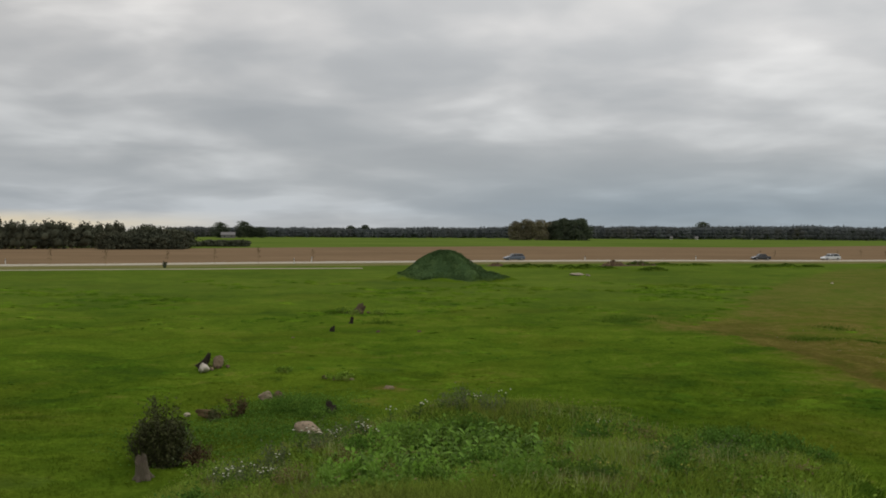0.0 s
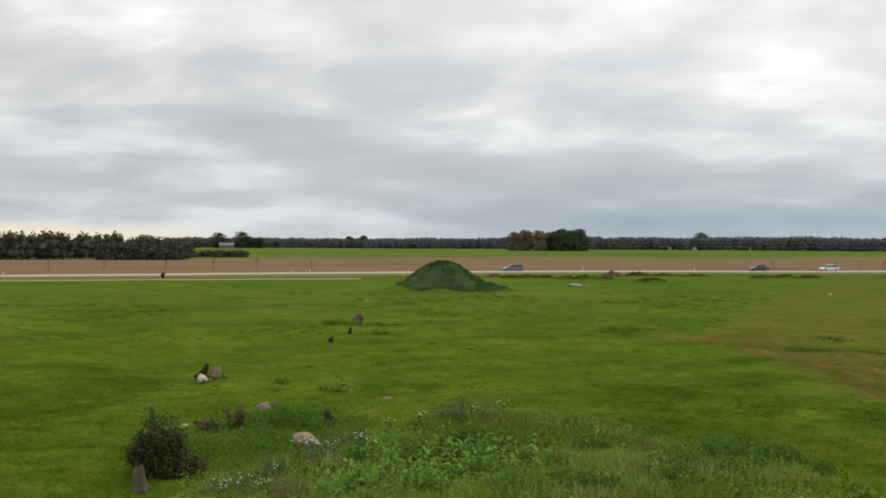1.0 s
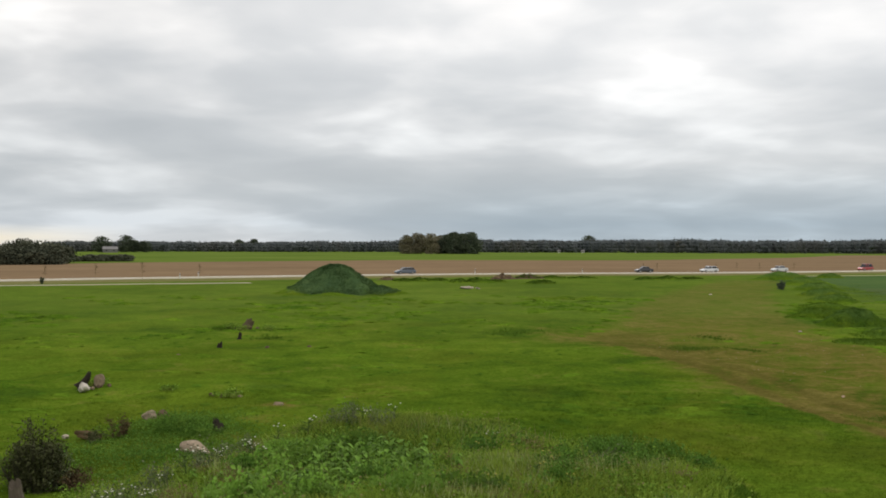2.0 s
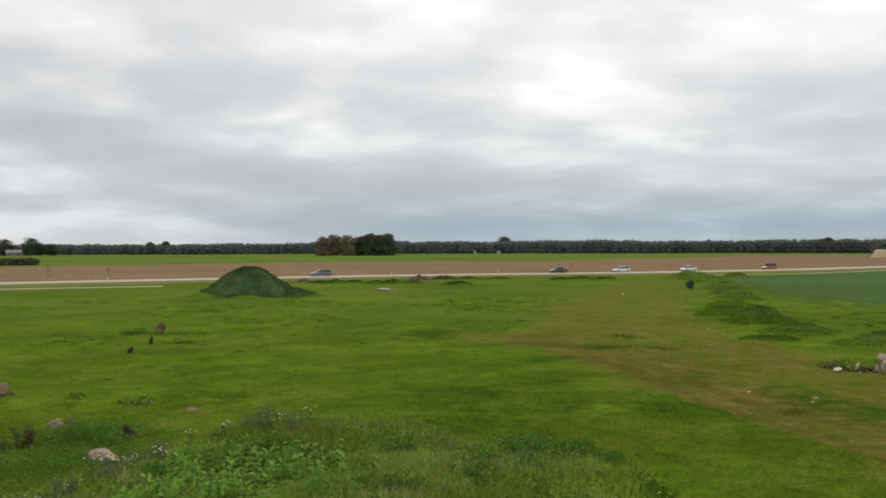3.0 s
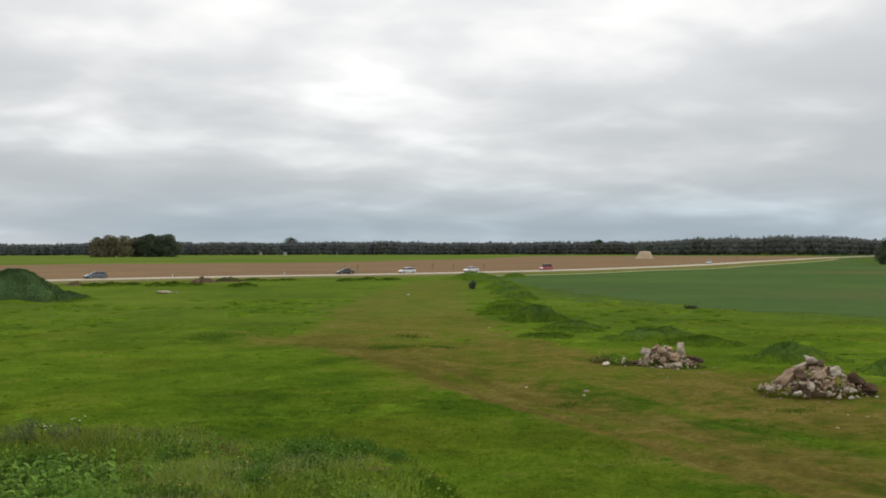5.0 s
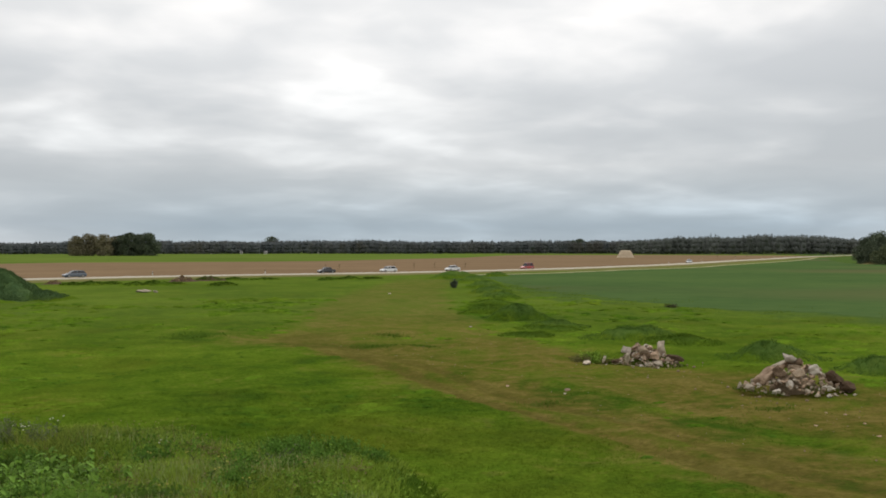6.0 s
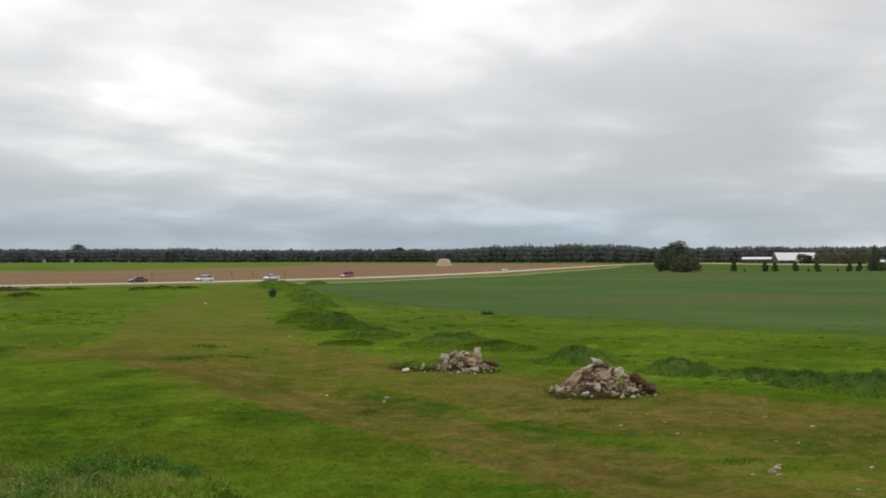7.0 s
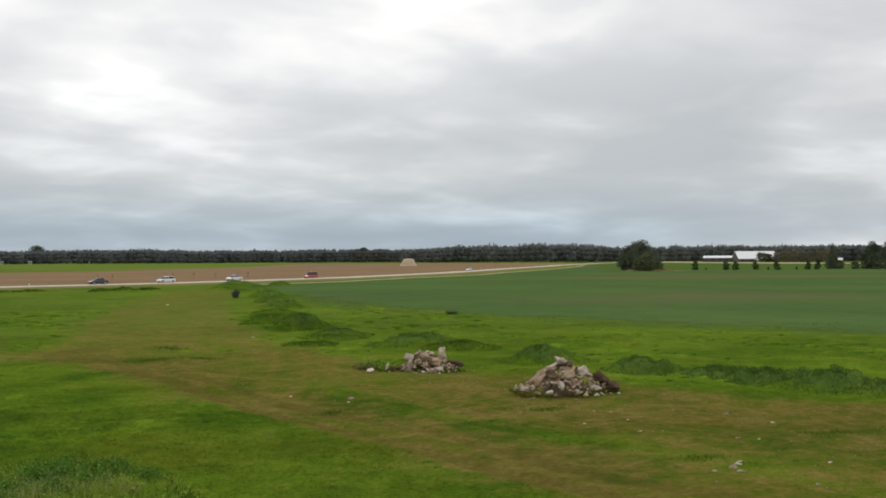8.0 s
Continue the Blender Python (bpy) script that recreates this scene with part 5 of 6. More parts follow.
# the horizon woods take their haze from the leaf colour, not from air
woodland("far_wood", "long wood along the horizon, its green greyed with painted haze", FOREST, 2700, 301, 60, 1.0, far_row, 1, 0.02, 0.64)
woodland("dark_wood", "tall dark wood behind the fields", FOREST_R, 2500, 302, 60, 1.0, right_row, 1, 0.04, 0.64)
woodland("near_wood", "dark green wood of young trees beside the ploughed field", FOREST_L, 900, 303, 129, 0.52, left_row, 1, 0.04, 0.6)
woodland("hedge", "low trimmed dark green hedge at the field corner", FOREST_L, 70, 304, 120, 0.25, hedge_row)
woodland("thicket_edge", "dark bushy edge of the wood", FOREST_L, 120, 305, 150, 0.48, front_row, 1, 0.0, 0.6)
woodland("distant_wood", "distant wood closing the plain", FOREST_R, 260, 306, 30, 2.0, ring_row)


def make_bush(name, label, x, y, h, wide, leaves, leaf, mat, seed, stems=14, lean=0.5, category="bush", stem_mat=None):
    """A bush of many stems from one root, with leaves along their upper parts."""
    g = np.random.default_rng(seed)
    ob = thing(name, label, category, at=pose(x, y, rest(x, y)))
    bm = bmesh.new()
    pts = []
    for k in range(stems):
        a, q = g.uniform(0, 2 * np.pi), math.sqrt(g.random())
        tip = np.array([math.cos(a) * q * wide / 2, math.sin(a) * q * wide / 2, h * (1 - lean * q * q) * g.uniform(0.62, 1.0)])
        root = np.array([math.cos(a) * 0.12 * wide * q, math.sin(a) * 0.12 * wide * q, -0.1])
        tube(bm, root, tip, min(0.018, 0.010 * h), min(0.004, 0.004 * h), 5)
        s = g.beta(1.6, 1.1, leaves // stems)[:, None]
        pts.append(root + (tip - root) * s + g.normal(0, wide * 0.065, (leaves // stems, 3)))
    p = np.concatenate(pts)
    p[:, 2] = np.maximum(p[:, 2], 0.03)
    tagged(part("branchwork", mesh_bm("branchwork", bm, stem_mat or (BARK if category == "bush" else STEM)), ob), kind="stuff")
    v, f = leaf_quads(p, leaf, g)
    tagged(part("foliage", mesh_of("foliage", v, f, mat), ob), kind="stuff")
    return ob


make_bush("bush", "dense dark bush with small leaves in the grass", -7.35, 25.0, 2.0, 1.45, 7600, 0.038, LEAF_BUSH, 401, 60, 0.5)
make_bush("bush", "loose twiggy brownish side of a bush", -7.75, 24.9, 1.3, 1.0, 900, 0.030, LEAF_BUSH, 410, 60, 0.5)
make_bush("bush", "olive green outer shoots of a bush", -7.0, 25.2, 1.4, 1.1, 1300, 0.034, LEAF_MID, 411, 50, 0.5)
make_bush("bush", "low brown withered side of a bush", -6.55, 25.3, 0.6, 1.1, 1500, 0.034, LEAF_RED, 402, 40, 0.4)
make_bush("weed_clump", "reddish brown withered weeds", -6.75, 31.4, 0.85, 0.8, 700, 0.035, LEAF_RED, 403, 14, 0.3, "weeds")
make_bush("weed_clump", "low brown weeds beside an earth clod", -7.4, 31.2, 0.45, 1.2, 500, 0.035, LEAF_BUSH, 404, 12, 0.3, "weeds")
make_bush("weed_clump", "dark green nettles round the stones", -5.0, 32.4, 0.24, 2.2, 2600, 0.034, DARK_HERB, 405, 34, 0.1, "weeds")
make_bush("weed_clump", "dark green nettles round the stones", -4.3, 31.4, 0.22, 1.8, 1500, 0.034, DARK_HERB, 407, 26, 0.1, "weeds")
make_bush("bush", "small dark rounded bush beside the track", 65.0, 134.0, 1.4, 1.4, 1600, 0.09, LEAF_DARK, 406, 18)
make_bush("bush", "low dark weed clump in the meadow", 62.5, 78.5, 0.32, 1.5, 700, 0.06, LEAF_BUSH, 408, 10, 0.3)
make_bush("bush", "dark shrub at the roadside", -46.6, 161, 1.3, 0.7, 500, 0.10, LEAF_DARK, 409, 10, 0.2)
stone("pale_stone", "small pale stone at the end of an earthy log", -8.5, 31.9, (0.24, 0.2, 0.22), 15, 69, PALE, 0.2)
fallen = new("fallen_log", stone_mesh("fallen_log", (1.25, 0.34, 0.32), 74, LEAF_RED, 8, 3, 0.3))
fallen.matrix_basis = pose(-7.75, 31.6, rest(-7.75, 31.6) + 0.14, 0, 5, -6)
tagged(fallen, "reddish brown earthy log lying in the grass", "log")


def stump_mesh(name, r, h, seed, mat, jag=0.3, roots=5):
    """A broken stump: a tapered ring of wood with root flares and a splintered top."""
    g = random.Random(seed)
    bm = bmesh.new()
    n, rings = 26, []
    for q in (-0.15, 0.0, 0.25, 0.6, 1.0):
        ring = []
        for k in range(n):
            t = k * 2 * math.pi / n
            flare = 1 + max(0, 0.3 - q) * 2.2 * (0.5 + 0.5 * math.cos(roots * t + seed)) + 0.08 * noise.noise(Vector((math.cos(t) * 3, math.sin(t) * 3, q * 2 + seed)))
            z = q * h + (jag * h * (g.random() - 0.6) + jag * h * 0.7 * math.cos(t + seed) if q == 1.0 else 0)
            ring.append(bm.verts.new((math.cos(t) * r * flare * (1 - 0.18 * q), math.sin(t) * r * flare * (1 - 0.18 * q), z)))
        rings.append(ring)
    low = [bm.verts.new((v.co.x * 0.6, v.co.y * 0.6, h * 0.72 + 0.1 * h * g.random())) for v in rings[-1]]
    for a, b in zip(rings + [rings[-1]], rings[1:] + [low]):
        if a is b:
            continue
        for k in range(n):
            bm.faces.new((a[k], a[(k + 1) % n], b[(k + 1) % n], b[k]))
    bm.faces.new(low)
    return mesh_bm(name, bm, mat)


stump = new("tree_stump", stump_mesh("tree_stump", 0.17, 0.52, 5, OLDWOOD, 0.18))
stump.matrix_basis = pose(-7.3, 23.4, rest(-7.3, 23.4), 4, -6, 20)
tagged(stump, "weathered grey broken tree stump", "stump")
clod = new("uprooted_stump", stump_mesh("uprooted_stump", 0.36, 0.85, 8, ROOT, 0.26, 5))
clod.matrix_basis = pose(-6.4, 71.3, rest(-6.4, 71.3) - 0.1, -8, 30, 0)
tagged(clod, "brown uprooted stump with soil on its roots", "stump")
for sx, sy, sr, sh in ((-6.75, 58.6, 0.16, 0.36), (-6.0, 63.0, 0.12, 0.36), (-3.75, 32.1, 0.2, 0.28)):
    stub = new("rotten_stub", stump_mesh("rotten_stub", sr, sh, int(sy), DARKWOOD, 0.5, 4))
    stub.matrix_basis = pose(sx, sy, rest(sx, sy), 6, -10, sx * 40)
    tagged(stub, "small dark rotten stub of wood in the grass", "stump", "rotten stubs in the pasture")
log = new("rotten_log", stump_mesh("rotten_log", 0.15, 0.66, 9, DARKWOOD, 0.3, 3))
log.matrix_basis = pose(-10.72, 42.75, rest(-10.72, 42.75) + 0.1, 6, 34, 8)
tagged(log, "dark rotten log leaning on boulders", "log")
for k, (sx, sy, ss, mt) in enumerate([(-10.75, 42.7, 0.34, BROWNST), (-10.2, 42.5, 0.28, TIPPED), (-10.0, 42.75, 0.24, BROWNST), (-9.6, 42.9, 0.3, BROWNST), (-10.9, 43.4, 0.3, DARKWOOD), (-6.0, 70.6, 0.5, BROWNST), (-6.9, 70.7, 0.45, DARKWOOD), (-5.5, 71.0, 0.35, BROWNST), (-4.0, 39.8, 0.3, BROWNST), (-4.9, 39.9, 0.28, BROWNST)]):
    stone("earth_clod", "brown clod of earth and broken wood in the grass", sx, sy, (ss, ss * 0.8, ss * 0.75), k * 53, 160 + k, mt, 0.2, (k * 13 % 40 - 20, 10), "clod", "clods among the stones")
for k, (sx, sy, hh, ww, mt) in enumerate([(29.9, 43.6, 0.4, 1.5, HERB), (29.2, 44.2, 0.3, 1.4, VERGE), (30.3, 44.6, 0.4, 1.6, HERB), (30.2, 43.0, 0.3, 1.0, VERGE)]):
    make_bush("weed_clump", "low weeds beside the rubble" if mt is HERB else "low brown withered weeds beside the rubble", sx, sy, hh, ww, 900, 0.05, mt, 470 + k, 20, 0.4, "weeds")
for k, (sx, sy, hh, ww) in enumerate([(-7.5, 71.2, 0.5, 1.2), (-4.9, 70.4, 0.4, 1.6), (-6.6, 70.2, 0.35, 1.4), (-10.4, 43.5, 0.3, 1.3), (-4.1, 39.3, 0.2, 1.4), (-6.9, 41.6, 0.2, 0.8)]):
    make_bush("weed_clump", "rank green weeds among clods and stones", sx, sy, hh, ww, 700, 0.05, HERB, 420 + k, 18, 0.4, "weeds")


# ---------------------------------------------------------------- plants on the near mound
def leaf_mesh(name, length, wide, mat):
    """One toothed, folded leaf, pointing along x."""
    s = np.linspace(0, 1, 6)
    half = wide / 2 * np.sin(np.pi * np.clip(s * 0.9 + 0.1, 0, 1)) ** 0.8
    half[-1] = 0.001
    arch = -0.35 * length * s ** 2
    rows = [np.stack([s * length, half * k, arch + 0.25 * half * abs(k)], 1) for k in (-1, 0, 1)]
    v = np.concatenate(rows)
    f = [[a * 6 + i, a * 6 + i + 1, (a + 1) * 6 + i + 1, (a + 1) * 6 + i] for a in (0, 1) for i in range(5)]
    return mesh_of(name, v, f, mat, True)


LEAVES = [leaf_mesh("leaf", 0.064, 0.043, NETTLE), leaf_mesh("leaf", 0.048, 0.033, NETTLE)]


def nettle(h, pairs, seed):
    g = random.Random(seed)
    ob = thing("nettle", "leafy green nettle growing on the mound", "plant", "nettle patch")
    bm = bmesh.new()
    tube(bm, (0, 0, -0.05), (0.02, 0.01, h), 0.006, 0.003, 5)
    part("stem", mesh_bm("stem", bm, STEM), ob)
    for k in range(pairs):
        z = h * (0.3 + 0.7 * (k + 1) / pairs)
        for s in (0, 180):
            m = pose(0.02 * z / h, 0, z, 0, g.uniform(-15, 20), k * 90 + s + g.uniform(-20, 20)) @ Matrix.Scale(1.15 - 0.5 * (k / pairs) * g.random(), 4)
            part("leaf", LEAVES[g.randrange(2)], ob, "", m)
    return ob


def planted(proto, x, y, turn, scale, lean=6):
    g = random.Random(int(x * 1000 + y * 77))
    return copy_thing(proto, pose(x, y, rest(x, y), g.uniform(-lean, lean), g.uniform(-lean, lean), turn) @ Matrix.Scale(scale, 4))


protos = [nettle(0.15, 5, 1), nettle(0.12, 5, 2), nettle(0.19, 5, 3)]
g_ = np.random.default_rng(55)
for k in range(330):
    az_, d_ = g_.normal(1.6, 2.0), g_.uniform(7.8, 9.7)
    if k > 285:
        az_, d_ = g_.normal(-3.5, 2.0), g_.uniform(7.0, 8.6)
    x_, y_, _z = polar(az_, d_)
    if k < 3:
        protos[k].matrix_basis = pose(x_, y_, rest(x_, y_), 3, -4, k * 70)
    else:
        planted(protos[k % 3], x_, y_, float(g_.uniform(0, 360)), float(g_.uniform(0.65, 1.1)))


def yarrow(h, heads, seed, mat, label, name="yarrow"):
    """A thin branched stem with flat flower heads."""
    g = random.Random(seed)
    ob = thing(name, label, "flower", "flowers on the mound")
    bm = bmesh.new()
    tube(bm, (0, 0, -0.05), (0.03, 0.0, h * 0.7), 0.005, 0.003, 5)
    tips = []
    for k in range(heads):
        a = g.uniform(0, 6.28)
        tip = (0.03 + 0.07 * math.cos(a), 0.07 * math.sin(a), h * g.uniform(0.85, 1.05))
        tube(bm, (0.03, 0, h * 0.66), tip, 0.003, 0.002, 4)
        tips.append(tip)
    for k in range(9):
        a, z = g.uniform(0, 6.28), h * g.uniform(0.1, 0.75)
        tube(bm, (0.02, 0, z), (0.02 + 0.09 * math.cos(a), 0.09 * math.sin(a), z + 0.03), 0.004, 0.001, 4)
    tagged(part("stem", mesh_bm("stem", bm, STEM), ob), kind="stuff")
    for tip in tips:
        hb = bmesh.new()
        bmesh.ops.create_icosphere(hb, subdivisions=1, radius=0.0085)
        for v in hb.verts:
            v.co.z *= 0.45
            v.co *= 1 + 0.3 * g.random()
        part("flower_head", mesh_bm("flower_head", hb, mat), ob, "", pose(*tip))
    return ob


white_p = [yarrow(0.22, 4, 1, PETAL, "white flowering yarrow in the grass"), yarrow(0.17, 5, 2, PETAL, "white flowering yarrow in the grass")]
gold_p = yarrow(0.16, 2, 3, YELLOW, "small yellow flower in the grass", "hawkbit")
SPOTS = [(-4.9, 9.6), (-6.6, 9.6), (-12.6, 7.7), (2.4, 10.9), (-4.6, 9.3), (-4.4, 9.4), (-4.8, 9.2), (-7.6, 9.2), (-8.2, 8.9), (-6.2, 9.5), (-9.6, 8.3), (-10.8, 7.9), (-11.5, 7.8), (-12.2, 7.7), (-3.0, 10.0), (1.8, 10.9), (3.6, 10.8),
         (-1.4, 10.3), (-12.9, 7.4), (-10.0, 7.8), (9.5, 9.4)]
for k, (a_, d_) in enumerate(SPOTS):
    x_, y_, _z = polar(a_, d_)
    if k < 2:
        white_p[k].matrix_basis = pose(x_, y_, rest(x_, y_))
    else:
        planted(white_p[k % 2], x_, y_, k * 67, 0.8 + 0.04 * (k % 9))
for k, (a_, d_) in enumerate([(12.8, 8.2), (13.5, 8.0), (14.5, 7.2), (12.4, 7.6), (8.3, 9.0), (9.5, 7.0), (11.0, 8.6)]):
    x_, y_, _z = polar(a_, d_)
    if k == 0:
        gold_p.matrix_basis = pose(x_, y_, rest(x_, y_))
    else:
        planted(gold_p, x_, y_, k * 67, 0.8 + 0.04 * k)


def herbs():
    """Small broad leaves, dry scraps and seed heads all through the grass of the mound."""
    g = np.random.default_rng(91)
    for name, label, mat, k, size, top in (("mound_herbs", "small broad-leaved herbs all through the mound grass", HERB, 46000, 0.018, 0.10),
                                           ("dark_herbs", "darker herb leaves in the mound grass", DARK_HERB, 16000, 0.022, 0.10),
                                           ("dry_scraps", "pale dry scraps and seed heads in the mound grass", STRAW, 5200, 0.010, 0.20)):
        r, a = 6.3 + 6.2 * g.random(k), g.uniform(-26, 33, k)
        x, y = r * np.sin(np.radians(a)), r * np.cos(np.radians(a))
        drift = ripple(x, y, 0.9, 92 + k % 7) + 0.7 * ripple(x, y, 0.35, 93 + k % 5)
        keep = (drift > (-0.15 if mat is not HERB else -0.45)) & (g.random(k) > 0.9 * smooth(a, 14, 25))
        x, y, d = x[keep], y[keep], drift[keep]
        z = ground_z(x, y) + top * g.random(len(x)) ** 1.3 * (0.55 + 0.45 * np.clip(d, -0.4, 1))
        v, f = leaf_quads(np.stack([x, y, z], 1), size, g, 0.5)
        tagged(new(name, mesh_of(name, v, f, mat)), label, "plants", kind="stuff")


herbs()


def mound_clumps():
    """Small leafy weed clumps that stand out of the mound grass."""
    g = np.random.default_rng(142)
    kinds = []
    for k, (mat, label, leaf, hh, ww) in enumerate([(NETTLE, "low clump of fresh green nettle shoots on the mound", 0.026, 0.17, 0.5), (DARK_HERB, "low clump of dark green herbs on the mound", 0.020, 0.15, 0.45),
                                                    (HERB, "low clump of mixed olive herbs on the mound", 0.017, 0.14, 0.55), (DRYWEED, "small clump of withered brown weeds on the mound", 0.012, 0.16, 0.3)]):
        kinds.append(make_bush("weed_clump", label, 0, 0, hh, ww, 1000, leaf * 0.75, mat, 450 + k, 30, 0.5, "weeds"))
    for k in range(96):
        az, d = 21 - 36 * g.random(), g.uniform(6.6, 10.2)
        kind = (0, 1, 2, 1, 2, 0, 1, 3)[k % 8]
        if kind == 0:
            az = g.normal(0.5, 4.0)
        elif k % 8 == 3:
            az, d = g.uniform(15.5, 22), g.uniform(9.0, 9.8)
        x, y, _z = polar(az, d)
        if k < 8 and kind in (0, 1, 2, 3) and kinds[kind].matrix_basis.translation.length < 5:
            kinds[kind].matrix_basis = pose(x, y, rest(x, y), 0, 0, k * 40)
        else:
            planted(kinds[kind], x, y, float(g.uniform(0, 360)), float(g.uniform(0.6, 1.25)), 4)


mound_clumps()


def lush_patch():
    """Rank herbs round the boulders before the mound."""
    g = np.random.default_rng(97)
    x, y = np.concatenate([g.normal(-4.9, 1.2, 9000), g.normal(-3.2, 1.5, 5000), g.normal(-7.0, 1.3, 4000)]), np.concatenate([g.normal(31.6, 1.9, 9000), g.normal(27.6, 1.6, 5000), g.normal(28.6, 1.5, 4000)])
    z = ground_z(x, y) + 0.16 * g.random(len(x)) * (0.6 + 0.5 * ripple(x, y, 0.8, 98))
    v, f = leaf_quads(np.stack([x, y, z], 1), 0.035, g, 0.5)
    tagged(new("boulder_herbs", mesh_of("boulder_herbs", v, f, DARK_HERB)), "rank green herbs round the boulders", "plants", kind="stuff")


lush_patch()


def tall_stems():
    """Withered and green stalks standing above the grass of the mound."""
    g = np.random.default_rng(66)
    az, d = g.uniform(-16, 21, 420), g.uniform(7, 10.8, 420)
    x, y = d * np.sin(np.radians(az)), d * np.cos(np.radians(az))
    v = blades(x, y, np.full(420, 0.22), 0.006, 0.6, 67)
    grass_stuff("dry_stalks", "thin withered stalks standing in the grass", STRAW, [v])
    # pale lank grass in drifts, and a withered brown patch
    az, d = g.uniform(-14, 22, 10500), 6.4 + 4.0 * g.random(10500)
    x, y = d * np.sin(np.radians(az)), d * np.cos(np.radians(az))
    keep = ripple(x, y, 0.8, 71) + 0.5 * ripple(x, y, 0.3, 72) > 0.25
    grass_stuff("pale_grass", "pale lank grass stalks in drifts on the mound", PALE_BLADE, [blades(x[keep], y[keep], np.full(keep.sum(), 0.14), 0.010, 0.8, 73)])
    x = np.concatenate([g.normal(c[0] * math.sin(radians(c[1])), c[2], 420) for c in ((6.9, 9.0, 0.2), (8.6, 11.5, 0.15))])
    y = np.concatenate([g.normal(c[0] * math.cos(radians(c[1])), c[2], 420) for c in ((6.9, 9.0, 0.2), (8.6, 11.5, 0.15))])
    grass_stuff("withered_patches", "small withered brown patches in the mound grass", DRYWEED, [blades(x, y, np.full(len(x), 0.10), 0.012, 1.4, 74)])
    az, d = g.normal(3.0, 8.0, 2200), g.uniform(9.2, 11.2, 2200)
    x, y = d * np.sin(np.radians(az)), d * np.cos(np.radians(az))
    grass_stuff("edge_weeds", "dark weeds along the brow of the mound", DARK_BLADE, [blades(x, y, np.full(2200, 0.11), 0.014, 1.5, 68)])


tall_stems()
for k, (a_, d_, h_, w_) in enumerate([(1.1, 10.7, 0.30, 0.4), (2.9, 10.7, 0.30, 0.4), (0.2, 10.8, 0.2, 0.4), (-6.9, 9.6, 0.28, 0.45), (-7.8, 9.2, 0.2, 0.4), (-9.8, 8.6, 0.28, 0.3), (-11.0, 8.1, 0.22, 0.5), (-12.2, 8.0, 0.2, 0.5), (-5.0, 9.9, 0.26, 0.25), (16.5, 8.6, 0.16, 0.5)]):
    make_bush("weed_clump", "tall grey-green withered weeds on the brow of the mound", polar(a_, d_)[0], polar(a_, d_)[1], h_, w_, 420, 0.013, GREYWEED, 480 + k, 14, 0.3, "weeds", GREYWEED)
for k, (a_, d_, w_) in enumerate([(17.4, 8.3, 0.5), (19.4, 8.2, 0.6), (8.4, 7.6, 0.5), (13.2, 9.7, 0.5), (11.2, 10.0, 0.6)]):
    make_bush("weed_clump", "low reddish brown withered weeds on the mound", polar(a_, d_)[0], polar(a_, d_)[1], 0.08, w_, 260, 0.012, DRYWEED, 495 + k, 6, 0.3, "weeds", STRAW)


# ---------------------------------------------------------------- roadside
def on_road(x, off=0.0):
    """The place and heading of the road where its centre line passes x."""
    k = int(np.argmin(np.abs(r_line[:, 0] - x)))
    p = r_line[k] + r_n[k] * off
    return float(p[0]), float(p[1]), math.degrees(math.atan2(-r_n[k][0], r_n[k][1]))


def sapling(h, seed):
    g = random.Random(seed)
    ob = thing("sapling", "thin young roadside tree with few brown leaves", "sapling", "young roadside trees")
    bm = bmesh.new()
    tube(bm, (0, 0, -0.2), (0.05, 0.03, h), 0.032, 0.01, 6)
    tips = []
    for k in range(10):
        z, a = h * g.uniform(0.4, 0.95), g.uniform(0, 6.28)
        tip = (0.4 * math.cos(a) * (1.15 - z / h), 0.4 * math.sin(a) * (1.15 - z / h), z + 0.4)
        tube(bm, (0.03, 0.02, z), tip, 0.012, 0.005, 4)
        tips.append(tip)
    part("trunk", mesh_bm("trunk", bm, STRAW), ob)
    gg = np.random.default_rng(seed)
    pts = np.repeat(np.array(tips), 9, 0) + gg.normal(0, 0.16, (len(tips) * 9, 3))
    v, f = leaf_quads(pts, 0.08, gg)
    part("leaves", mesh_of("leaves", v, f, LEAF_RED), ob)
    return ob


sap = sapling(2.9, 5)
for k, x_ in enumerate((-74.6, -66.5, -58.2, -49.6, -42.0, -34.4, -25.0)):
    px, py = x_, on_road(x_, -8.0)[1]
    if k == 0:
        sap.matrix_basis = pose(px, py, 0.05)
    else:
        copy_thing(sap, pose(px, py, 0.05, 0, 0, k * 50) @ Matrix.Scale(0.85 + 0.07 * (k % 3), 4))
for k, (a_, s_) in enumerate([(20.79, 0.7), (22.31, 0.7), (25.12, 0.7), (26.34, 0.75), (27.61, 0.7), (28.68, 0.65), (29.7, 0.7), (42.8, 0.9), (43.6, 0.9), (44.1, 1.0), (44.9, 0.9), (45.3, 1.0), (45.9, 1.0), (46.2, 0.9)]):
    t_ = math.tan(radians(a_))
    k_ = int(np.argmin(np.abs(r_line[:, 0] - r_line[:, 1] * t_ + 9)))
    p_ = r_line[k_] + r_n[k_] * 8
    copy_thing(sap, pose(p_[0], p_[1], 0.05, 0, 0, k * 77) @ Matrix.Scale(s_, 4))


